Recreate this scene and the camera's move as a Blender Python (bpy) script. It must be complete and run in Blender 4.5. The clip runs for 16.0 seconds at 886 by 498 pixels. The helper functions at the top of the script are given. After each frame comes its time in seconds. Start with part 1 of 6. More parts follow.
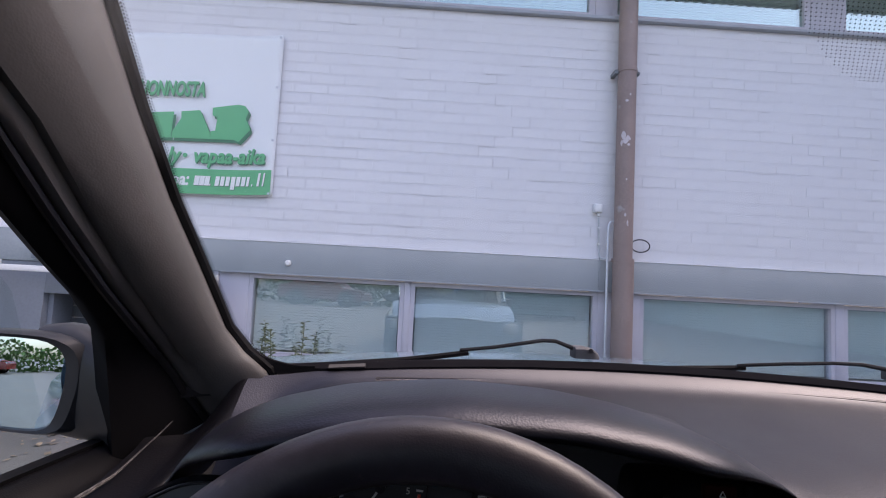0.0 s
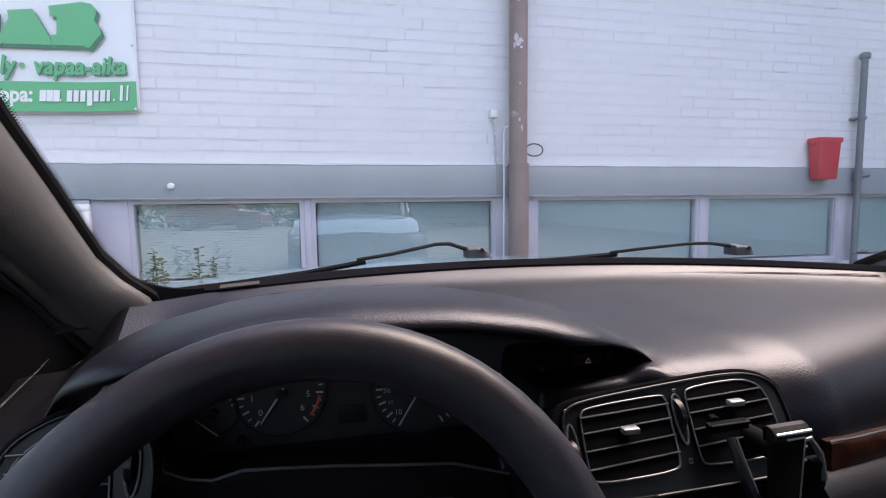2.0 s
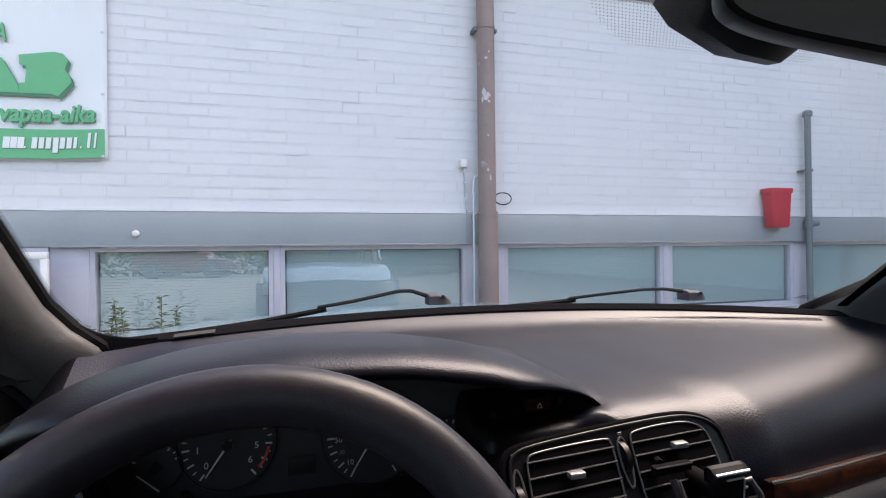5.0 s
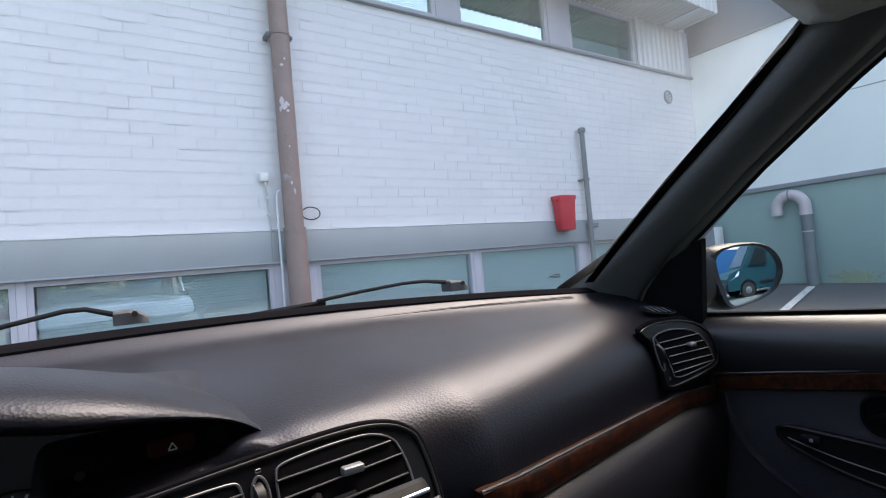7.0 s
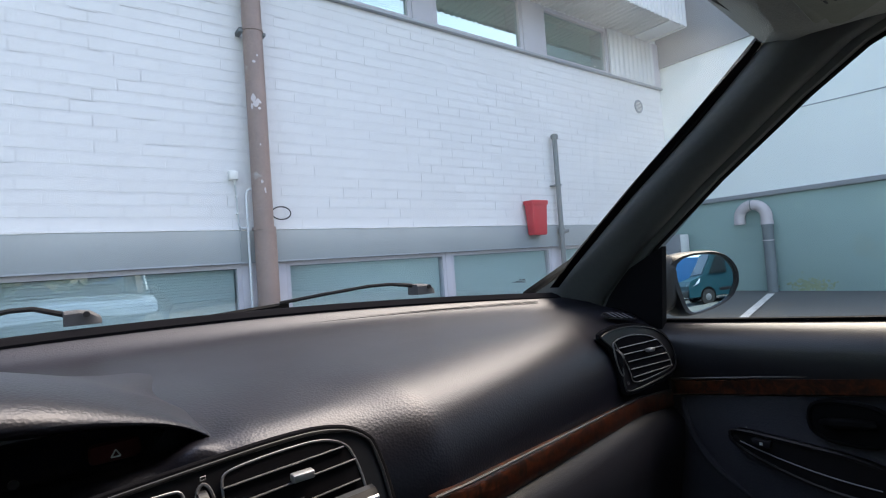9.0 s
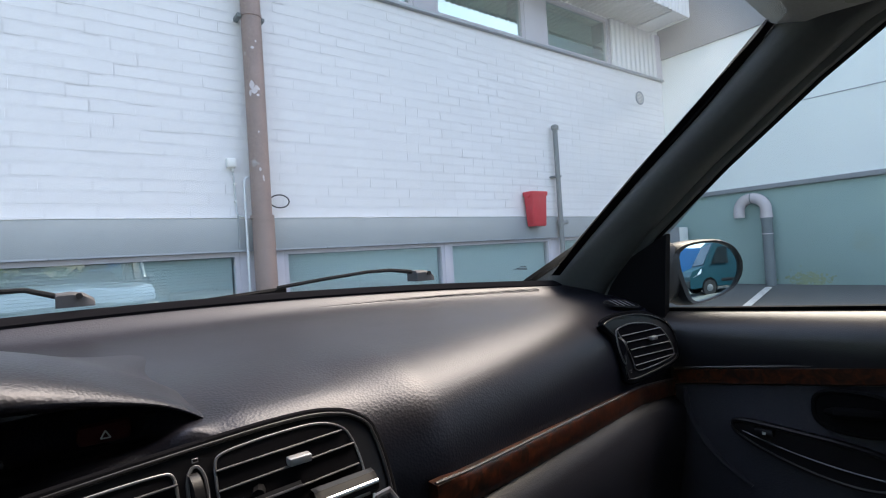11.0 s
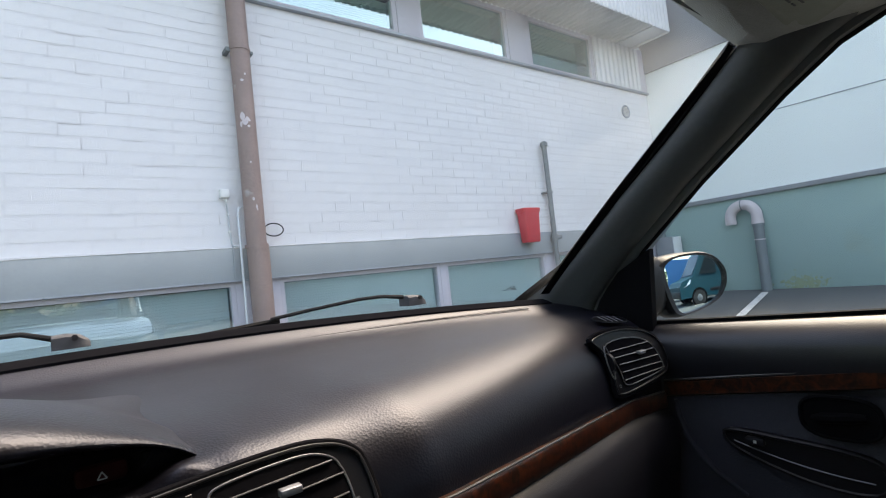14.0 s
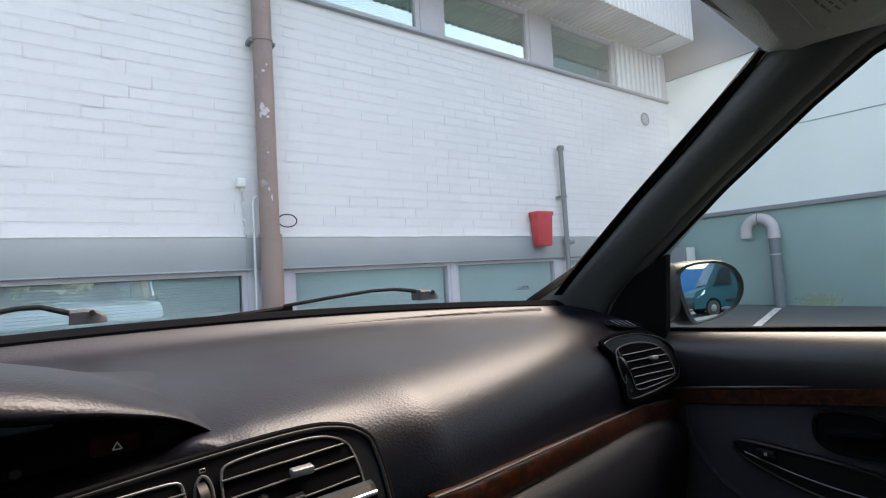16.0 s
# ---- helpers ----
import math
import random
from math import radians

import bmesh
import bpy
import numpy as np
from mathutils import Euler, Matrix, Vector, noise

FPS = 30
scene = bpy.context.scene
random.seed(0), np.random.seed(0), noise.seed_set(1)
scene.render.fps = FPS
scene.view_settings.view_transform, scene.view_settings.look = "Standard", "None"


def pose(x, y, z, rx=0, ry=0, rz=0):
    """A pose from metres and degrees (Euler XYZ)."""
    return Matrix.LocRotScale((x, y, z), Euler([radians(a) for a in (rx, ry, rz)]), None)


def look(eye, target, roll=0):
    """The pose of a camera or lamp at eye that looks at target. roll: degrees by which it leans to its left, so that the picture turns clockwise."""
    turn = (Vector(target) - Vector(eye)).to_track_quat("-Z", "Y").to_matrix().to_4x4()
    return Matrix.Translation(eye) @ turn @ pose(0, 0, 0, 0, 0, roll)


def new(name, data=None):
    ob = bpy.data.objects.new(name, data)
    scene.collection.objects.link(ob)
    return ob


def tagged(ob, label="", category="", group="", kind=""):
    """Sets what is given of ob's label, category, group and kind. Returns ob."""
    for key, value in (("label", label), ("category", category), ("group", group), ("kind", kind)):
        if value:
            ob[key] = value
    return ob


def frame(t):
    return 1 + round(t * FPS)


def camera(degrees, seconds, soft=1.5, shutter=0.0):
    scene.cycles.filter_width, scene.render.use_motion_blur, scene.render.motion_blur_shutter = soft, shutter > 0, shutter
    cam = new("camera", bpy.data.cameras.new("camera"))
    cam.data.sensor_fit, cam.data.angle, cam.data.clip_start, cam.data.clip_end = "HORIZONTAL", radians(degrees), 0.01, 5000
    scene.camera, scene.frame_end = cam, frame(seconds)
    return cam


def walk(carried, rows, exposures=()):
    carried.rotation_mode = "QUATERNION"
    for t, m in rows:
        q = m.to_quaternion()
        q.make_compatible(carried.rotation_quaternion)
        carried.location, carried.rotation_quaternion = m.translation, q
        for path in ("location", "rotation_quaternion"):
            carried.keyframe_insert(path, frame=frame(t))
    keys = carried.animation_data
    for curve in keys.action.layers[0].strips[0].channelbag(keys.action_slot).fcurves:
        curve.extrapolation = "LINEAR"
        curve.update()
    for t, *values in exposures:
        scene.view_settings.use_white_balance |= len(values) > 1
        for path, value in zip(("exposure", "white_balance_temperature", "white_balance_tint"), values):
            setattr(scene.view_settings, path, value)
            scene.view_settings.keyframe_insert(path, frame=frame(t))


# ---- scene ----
EXPOSURES = [(0.0, 1.79, 7300, 27), (1.5, 2.06, 7350, 24), (3.5, 2.28, 7750, 20), (6.0, 2.15, 7700, 17), (7.0, 2.2, 7450, 15), (9.0, 2.25, 7450, 12), (12.0, 2.3, 7700, 12), (14.5, 2.3, 8150, 13), (16.0, 2.3, 8200, 13)]
cam = camera(82.0, 16.0, soft=1.1)
# seconds, eye x, y, z in metres, then yaw, pitch and roll in degrees
ROWS = [
    (0, 0.009, -0.031, 1.044, -1.52, 4.62, -3.08),
    (0.5, 0.014, -0.037, 1.042, -5.90, 1.40, -1.80),
    (1, 0.020, -0.043, 1.040, -11.19, -0.50, -0.66),
    (1.5, 0.028, -0.036, 1.036, -11.47, -3.72, 1.28),
    (2, 0.029, -0.037, 1.037, -12.33, -4.97, 0.63),
    (2.5, 0.032, -0.041, 1.040, -12.93, -4.59, 1.33),
    (3, 0.033, -0.044, 1.042, -13.31, -3.56, 1.24),
    (3.5, 0.037, -0.042, 1.040, -14.29, -0.83, 0.80),
    (6, 0.075, -0.063, 1.033, -17.41, 0.74, 1.40),
    (6.5, 0.181, -0.010, 1.009, -25.21, 0.54, 5.04),
    (7, 0.253, 0.019, 0.986, -34.10, 1.64, 5.02),
    (7.5, 0.255, 0.012, 0.987, -37.90, 3.11, 4.89),
    (8, 0.259, 0.011, 0.987, -37.41, 3.67, 5.07),
    (8.5, 0.251, 0.003, 0.991, -37.25, 2.88, 2.01),
    (9, 0.263, 0.012, 0.987, -37.09, 1.68, 4.12),
    (11.5, 0.271, 0.026, 0.978, -37.21, 0.58, 3.54),
    (12, 0.274, 0.014, 0.984, -37.48, 1.49, 6.03),
    (12.5, 0.267, 0.012, 0.981, -37.66, 1.86, 4.52),
    (13, 0.267, 0.009, 0.982, -37.59, 2.28, 4.96),
    (13.5, 0.270, 0.007, 0.985, -37.68, 2.53, 5.50),
    (14, 0.269, 0.003, 0.985, -37.76, 2.83, 6.23),
    (14.5, 0.262, 0.007, 0.985, -38.06, 3.42, 4.26),
    (15, 0.264, 0.001, 0.983, -37.39, 3.67, 4.80),
    (15.5, 0.265, 0.002, 0.983, -36.96, 3.14, 4.96),
    (16, 0.263, 0.009, 0.978, -36.58, 2.90, 3.38),
]


def eye_pose(x, y, z, yaw, pitch, roll):
    turn = Euler((0, 0, radians(yaw))).to_matrix() @ Euler((radians(pitch), 0, 0)).to_matrix() @ Euler((0, radians(roll), 0)).to_matrix()
    return Matrix.Translation((x, y, z)) @ turn.to_4x4() @ pose(0, 0, 0, 90, 0, 0)


walk(cam, [(t, eye_pose(*row)) for t, *row in ROWS], EXPOSURES)

# ---- daylight: a bright, lightly veiled sky and a low-contrast sun ----
SUN_UP, SUN_ROUND = 58.0, 78.0
world = bpy.data.worlds.new("sky")
world.use_nodes = True
scene.world = world
wn = world.node_tree.nodes
sky = wn.new("ShaderNodeTexSky")
sky.sky_type = "NISHITA"
sky.sun_disc = False
sky.sun_elevation = radians(SUN_UP)
sky.sun_rotation = radians(SUN_ROUND)
sky.air_density, sky.dust_density, sky.ozone_density = 1.0, 3.0, 1.0
wn["Background"].inputs[1].default_value = 0.15
world.node_tree.links.new(sky.outputs[0], wn["Background"].inputs[0])
sun = new("sun", bpy.data.lights.new("sun", "SUN"))
sun.data.energy, sun.data.angle, sun.data.color = 1.0, radians(45), (1.0, 0.965, 0.91)
sun_dir = Vector((math.sin(radians(SUN_ROUND)) * math.cos(radians(SUN_UP)), math.cos(radians(SUN_ROUND)) * math.cos(radians(SUN_UP)), math.sin(radians(SUN_UP))))
sun.matrix_world = look(sun_dir * 30, (0, 0, 0))


# ---- materials ----
def material(name, color, rough=0.6, metal=0.0, spread=0.12, scale=4.0, fine=60.0, bump=0.0, bump_scale=200.0, per_piece=0.0, coat=0.0, voronoi=False, dirt=None, spec=0.5):
    """A surface with stains at one scale, grain at another, and fine relief."""
    m = bpy.data.materials.new(name)
    m.use_nodes = True
    n, link = m.node_tree.nodes, m.node_tree.links.new
    b = n["Principled BSDF"]
    at = n.new("ShaderNodeTexCoord")
    big, small = n.new("ShaderNodeTexNoise"), n.new("ShaderNodeTexNoise")
    big.inputs["Scale"].default_value, big.inputs["Detail"].default_value = scale, 5
    small.inputs["Scale"].default_value, small.inputs["Detail"].default_value = fine, 3
    link(at.outputs["Object"], big.inputs["Vector"])
    link(at.outputs["Object"], small.inputs["Vector"])
    add = n.new("ShaderNodeMath")
    add.operation = "ADD"
    link(big.outputs[0], add.inputs[0])
    link(small.outputs[0], add.inputs[1])
    tone = n.new("ShaderNodeMapRange")
    tone.inputs["From Min"].default_value, tone.inputs["From Max"].default_value = 0.6, 1.4
    tone.inputs["To Min"].default_value, tone.inputs["To Max"].default_value = 1 - spread, 1 + spread
    link(add.outputs[0], tone.inputs["Value"])
    last = tone.outputs[0]
    if per_piece:
        info, vary, mul = n.new("ShaderNodeObjectInfo"), n.new("ShaderNodeMapRange"), n.new("ShaderNodeMath")
        geo = n.new("ShaderNodeNewGeometry")
        mix = n.new("ShaderNodeMath")
        mix.operation = "ADD"
        link(info.outputs["Random"], mix.inputs[0])
        link(geo.outputs["Random Per Island"], mix.inputs[1])
        vary.inputs["From Max"].default_value = 2.0
        vary.inputs["To Min"].default_value, vary.inputs["To Max"].default_value = 1 - per_piece, 1 + per_piece
        link(mix.outputs[0], vary.inputs["Value"])
        mul.operation = "MULTIPLY"
        link(last, mul.inputs[0])
        link(vary.outputs[0], mul.inputs[1])
        last = mul.outputs[0]
    paint = n.new("ShaderNodeVectorMath")
    paint.operation = "SCALE"
    paint.inputs[0].default_value = color
    link(last, paint.inputs["Scale"])
    out = paint.outputs[0]
    if dirt:
        spots, ramp, blend = n.new("ShaderNodeTexNoise"), n.new("ShaderNodeMapRange"), n.new("ShaderNodeMix")
        spots.inputs["Scale"].default_value, spots.inputs["Detail"].default_value = dirt[1], 6
        link(at.outputs["Object"], spots.inputs["Vector"])
        ramp.inputs["From Min"].default_value, ramp.inputs["From Max"].default_value = dirt[2], dirt[2] + 0.12
        ramp.inputs["To Max"].default_value = dirt[3]
        link(spots.outputs[0], ramp.inputs["Value"])
        blend.data_type = "RGBA"
        link(ramp.outputs[0], blend.inputs["Factor"])
        link(out, blend.inputs["A"])
        blend.inputs["B"].default_value = (*dirt[0], 1)
        out = blend.outputs["Result"]
    link(out, b.inputs["Base Color"])
    b.inputs["Metallic"].default_value = metal
    b.inputs["Specular IOR Level"].default_value = spec
    b.inputs["Coat Weight"].default_value = coat
    b.inputs["Coat Roughness"].default_value = 0.08
    gloss = n.new("ShaderNodeMapRange")
    gloss.inputs["To Min"].default_value, gloss.inputs["To Max"].default_value = max(rough - 0.08, 0.02), min(rough + 0.08, 1)
    link(big.outputs[0], gloss.inputs["Value"])
    link(gloss.outputs[0], b.inputs["Roughness"])
    if bump:
        relief = n.new("ShaderNodeTexVoronoi" if voronoi else "ShaderNodeTexNoise")
        relief.inputs["Scale"].default_value = bump_scale
        link(at.outputs["Object"], relief.inputs["Vector"])
        bp = n.new("ShaderNodeBump")
        bp.inputs["Strength"].default_value = bump
        bp.inputs["Distance"].default_value = 0.002
        link(relief.outputs[0], bp.inputs["Height"])
        link(bp.outputs[0], b.inputs["Normal"])
    return m


def plain(name, color, rough=0.3, metal=0.0):
    m = bpy.data.materials.new(name)
    m.use_nodes = True
    b = m.node_tree.nodes["Principled BSDF"]
    b.inputs["Base Color"].default_value = (*color, 1)
    b.inputs["Roughness"].default_value, b.inputs["Metallic"].default_value = rough, metal
    return m


def glass(name, tint, clear=0.85, rough=0.0, face=0.045, film=None):
    """A thin pane: mostly see-through, with a real mirror gloss on its faces.
    film: (least, most, x, y, z, near, far) lays dust and painted glare haze on it, thicker away from x, y, z."""
    m = bpy.data.materials.new(name)
    m.use_nodes = True
    n, link = m.node_tree.nodes, m.node_tree.links.new
    n.remove(n["Principled BSDF"])
    see, shine, mix, edge = n.new("ShaderNodeBsdfTransparent"), n.new("ShaderNodeBsdfGlossy"), n.new("ShaderNodeMixShader"), n.new("ShaderNodeLayerWeight")
    see.inputs[0].default_value = (*[c * clear for c in tint], 1)
    shine.inputs["Roughness"].default_value = rough
    shine.inputs["Color"].default_value = (*[c * c for c in tint], 1)
    edge.inputs["Blend"].default_value = 0.5
    power, gain = n.new("ShaderNodeMath"), n.new("ShaderNodeMath")
    power.operation, gain.operation = "POWER", "MULTIPLY_ADD"
    power.inputs[1].default_value = 5.0
    gain.inputs[1].default_value, gain.inputs[2].default_value = 0.9, face
    link(edge.outputs["Facing"], power.inputs[0])
    link(power.outputs[0], gain.inputs[0])
    link(gain.outputs[0], mix.inputs[0])
    clean = see.outputs[0]
    if film:
        dust, cover, at, far, reach = n.new("ShaderNodeBsdfTranslucent"), n.new("ShaderNodeMixShader"), n.new("ShaderNodeTexCoord"), n.new("ShaderNodeVectorMath"), n.new("ShaderNodeMapRange")
        grain, amount = n.new("ShaderNodeTexNoise"), n.new("ShaderNodeMath")
        dust.inputs[0].default_value = (0.70, 0.76, 0.80, 1)
        far.operation = "DISTANCE"
        far.inputs[1].default_value = film[2:5]
        reach.inputs["From Min"].default_value, reach.inputs["From Max"].default_value = film[5:7]
        reach.inputs["To Min"].default_value, reach.inputs["To Max"].default_value = film[:2]
        grain.inputs["Scale"].default_value, grain.inputs["Detail"].default_value = 16, 8
        amount.operation = "MULTIPLY"
        link(at.outputs["Object"], far.inputs[0])
        link(far.outputs["Value"], reach.inputs["Value"])
        link(at.outputs["Object"], grain.inputs["Vector"])
        link(reach.outputs[0], amount.inputs[0])
        link(grain.outputs[0], amount.inputs[1])
        link(amount.outputs[0], cover.inputs[0])
        link(see.outputs[0], cover.inputs[1])
        link(dust.outputs[0], cover.inputs[2])
        clean = cover.outputs[0]
    link(clean, mix.inputs[1])
    link(shine.outputs[0], mix.inputs[2])
    link(mix.outputs[0], n["Material Output"].inputs["Surface"])
    return m


def burl(name):
    m = bpy.data.materials.new(name)
    m.use_nodes = True
    n, link = m.node_tree.nodes, m.node_tree.links.new
    b = n["Principled BSDF"]
    at, a, ramp = n.new("ShaderNodeTexCoord"), n.new("ShaderNodeTexNoise"), n.new("ShaderNodeValToRGB")
    a.inputs["Scale"].default_value, a.inputs["Detail"].default_value, a.inputs["Distortion"].default_value = 75, 9, 1.2
    link(at.outputs["Object"], a.inputs["Vector"])
    link(a.outputs[0], ramp.inputs[0])
    e = ramp.color_ramp.elements
    e[0].position, e[0].color = 0.36, (0.006, 0.003, 0.002, 1)
    e[1].position, e[1].color = 0.66, (0.075, 0.020, 0.008, 1)
    link(ramp.outputs[0], b.inputs["Base Color"])
    b.inputs["Roughness"].default_value = 0.28
    b.inputs["Coat Weight"].default_value = 0.15
    return m


BRICK = material("white_painted_brick", (0.72, 0.715, 0.725), 0.7, spread=0.06, scale=1.3, fine=40, bump=0.45, bump_scale=70, per_piece=0.03, dirt=((0.52, 0.50, 0.48), 2.3, 0.66, 0.35))
MORTAR = material("painted_mortar", (0.69, 0.685, 0.695), 0.85, spread=0.10, scale=2.6, fine=26, bump=0.5, bump_scale=150)
BAND = material("grey_painted_concrete", (0.31, 0.345, 0.36), 0.75, spread=0.1, scale=2.2, fine=50, bump=0.3, bump_scale=60, dirt=((0.22, 0.25, 0.25), 1.7, 0.6, 0.4))
FRAME = material("lilac_grey_window_paint", (0.50, 0.49, 0.54), 0.6, spread=0.08, scale=3, fine=40, bump=0.15, bump_scale=80)
GREEN = material("grey_green_wall_paint", (0.283, 0.397, 0.374), 0.75, spread=0.1, scale=1.1, fine=30, bump=0.25, bump_scale=60, dirt=((0.3, 0.29, 0.14), 0.9, 0.68, 0.35))
WHITE = material("white_render", (0.785, 0.82, 0.80), 0.8, spread=0.05, scale=0.8, fine=25, bump=0.2, bump_scale=70)
DARKGREY = material("dark_grey_fascia", (0.26, 0.27, 0.285), 0.6, spread=0.1, scale=1.5)
FLASH = material("painted_flashing", (0.30, 0.33, 0.36), 0.45, 0.2, spread=0.1)
CORR = material("corrugated_sheet", (0.60, 0.61, 0.62), 0.5, 0.1, spread=0.08, scale=2)
SOFFIT = material("corrugated_soffit", (0.56, 0.56, 0.55), 0.55, 0.1, spread=0.12, scale=2)
PIPE = material("brown_painted_downpipe", (0.265, 0.192, 0.172), 0.5, spread=0.2, scale=5, fine=70, bump=0.2, bump_scale=60, dirt=((0.42, 0.4, 0.39), 9.0, 0.66, 0.8))
GREYPIPE = material("grey_painted_pipe", (0.165, 0.19, 0.20), 0.5, spread=0.15, scale=6)
PALEPIPE = material("pale_plastic_pipe", (0.55, 0.49, 0.50), 0.55, spread=0.16, scale=9, dirt=((0.25, 0.22, 0.22), 12, 0.60, 0.6))
ZINC = material("galvanised_conduit", (0.55, 0.57, 0.6), 0.4, 0.6, spread=0.1)
WHITEPLASTIC = material("white_plastic", (0.75, 0.75, 0.73), 0.45, spread=0.06)
CABLE = material("black_cable", (0.03, 0.03, 0.035), 0.5, spread=0.1)
RED = material("red_plastic", (0.58, 0.040, 0.055), 0.45, spread=0.12, scale=6, bump=0.1)
ASPHALT = material("worn_asphalt", (0.098, 0.104, 0.103), 0.9, spread=0.22, scale=1.2, fine=90, bump=0.7, bump_scale=120, dirt=((0.15, 0.13, 0.105), 1.1, 0.58, 0.6))
LINE = material("worn_white_road_paint", (0.6, 0.6, 0.58), 0.8, spread=0.15, scale=8, dirt=((0.16, 0.16, 0.16), 14, 0.58, 0.7))
LEAF = material("weed_leaf", (0.21, 0.25, 0.14), 0.6, spread=0.3, scale=8, per_piece=0.3)
LICHEN = material("yellow_lichen", (0.30, 0.36, 0.24), 0.9, spread=0.15, scale=20, per_piece=0.15)
LITTER = material("dry_leaf_litter", (0.20, 0.165, 0.12), 0.9, spread=0.3, scale=5, per_piece=0.5)
STEM = material("weed_stem", (0.12, 0.13, 0.05), 0.7, spread=0.2)
HEDGE = material("hedge_leaf", (0.06, 0.13, 0.03), 0.6, spread=0.35, scale=3, per_piece=0.35)
BANNER = material("white_vinyl_banner", (0.78, 0.80, 0.80), 0.5, spread=0.04, scale=1.5, fine=20, bump=0.1, bump_scale=12)
BGREEN = material("green_print", (0.105, 0.45, 0.215), 0.5, spread=0.06, scale=5)
BSHADE = material("dark_green_print", (0.06, 0.20, 0.115), 0.5, spread=0.06, scale=5)
BWHITE = material("white_print", (0.8, 0.82, 0.8), 0.5, spread=0.03)
BLIND = material("venetian_blind", (0.73, 0.81, 0.81), 0.5, spread=0.08, scale=1.5)
# how dim each room looks is put into the colour of its back
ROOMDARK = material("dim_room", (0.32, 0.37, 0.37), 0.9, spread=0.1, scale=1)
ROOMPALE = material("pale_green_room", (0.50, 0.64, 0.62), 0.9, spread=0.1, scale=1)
GARAGE = material("blue_grey_shed_paint", (0.19, 0.215, 0.245), 0.7, spread=0.1, scale=1.6, bump=0.1, bump_scale=40)
GARAGEDARK = material("dark_roller_door", (0.055, 0.065, 0.075), 0.6, spread=0.15, scale=2)
UPANE = glass("upper_window_pane", (0.88, 0.96, 0.94), 0.93, face=0.32)
CRACK = material("crack_grime", (0.50, 0.49, 0.50), 0.9, spread=0.2, scale=6)
PANE = glass("window_pane", (0.94, 0.975, 0.975), 0.95, face=0.17)
SCREEN = glass("side_glass", (0.97, 1.0, 1.0), 0.97, face=0.015)
# the film adds glare haze to the dust, thickest at the upper right
FRONTGLASS = glass("windscreen_glass", (0.97, 1.0, 1.0), 0.97, face=0.015, film=(0.003, 0.19, -0.15, 1.05, 0.55, 0.90, 1.26))
CONDUIT = material("pale_galvanised_pipe", (0.60, 0.63, 0.66), 0.45, 0.3, spread=0.1, scale=9)
PALECABLE = material("pale_grey_cable", (0.50, 0.53, 0.55), 0.6, spread=0.12, scale=20)
DOORMIRROR = plain("blue_tinted_mirror", (0.60, 0.79, 0.88), 0.01, 1.0)
MIRROR = plain("mirror_silver", (0.82, 0.86, 0.9), 0.01, 1.0)
LEATHER = material("grained_dash_plastic", (0.0060, 0.0060, 0.0096), 0.385, spread=0.16, scale=5, fine=160, bump=0.105, bump_scale=460, voronoi=True, spec=0.355)
LEATHER.node_tree.nodes["Principled BSDF"].inputs["Specular Tint"].default_value = (0.82, 0.85, 1.0, 1)
LOWERDASH = material("dull_glove_box_plastic", (0.0098, 0.0099, 0.0138), 0.5, spread=0.16, scale=5, fine=160, bump=0.10, bump_scale=560, voronoi=True, spec=0.22)
VENTPANEL = material("vent_panel_plastic", (0.0070, 0.0070, 0.0090), 0.34, spread=0.12, scale=9, spec=0.24)
WHEEL = material("worn_leather_wheel", (0.031, 0.027, 0.036), 0.40, spread=0.25, scale=14, fine=120, bump=0.08, bump_scale=700, dirt=((0.17, 0.15, 0.14), 75, 0.66, 0.6))
BLACK = material("black_plastic", (0.011, 0.0105, 0.013), 0.42, spread=0.15, scale=8, spec=0.3)
SATIN = material("satin_black_trim", (0.010, 0.0095, 0.011), 0.36, spread=0.1, scale=8, spec=0.3)
MIRRORSHELL = material("mirror_shell_plastic", (0.015, 0.016, 0.0185), 0.45, spread=0.15, scale=12, spec=0.36)
RUBBER = material("black_rubber", (0.0036, 0.0036, 0.0046), 0.75, spread=0.1, spec=0.08)
# darker copies of the dash and door pad, shade put into their colour
DASHSHADE = material("shaded_dash_plastic", (0.0028, 0.0028, 0.0042), 0.45, spread=0.15, scale=9, fine=160, bump=0.08, bump_scale=460, voronoi=True, spec=0.15)
PADSHADE = material("shaded_door_pad", (0.0020, 0.0021, 0.0032), 0.38, spread=0.12, scale=6, fine=160, bump=0.10, bump_scale=560, voronoi=True, spec=0.30)
WORNSEAM = material("worn_seam", (0.030, 0.028, 0.030), 0.5, spread=0.2, scale=40, bump=0.3, bump_scale=500, voronoi=True, dirt=((0.12, 0.11, 0.11), 160, 0.55, 0.8))
FRIT = material("black_glass_border", (0.0075, 0.0075, 0.009), 0.9, spread=0.1, spec=0.0)
WIPERARM = material("black_wiper_arm", (0.012, 0.013, 0.015), 0.75, spread=0.12, scale=20, spec=0.12)
WIPER = material("faded_wiper_plastic", (0.062, 0.063, 0.070), 0.7, spread=0.15, scale=20, spec=0.25)
PILLAR = material("grey_pillar_trim", (0.056, 0.054, 0.055), 0.6, spread=0.08, scale=4, fine=140, bump=0.06, bump_scale=420, voronoi=True)
PILLARDARK = material("dark_pillar_trim", (0.062, 0.066, 0.068), 0.52, spread=0.08, scale=4, fine=140, bump=0.05, bump_scale=420, voronoi=True)
LINER = material("grey_headliner_cloth", (0.27, 0.275, 0.26), 0.95, spread=0.1, scale=6, fine=300, bump=0.4, bump_scale=500)
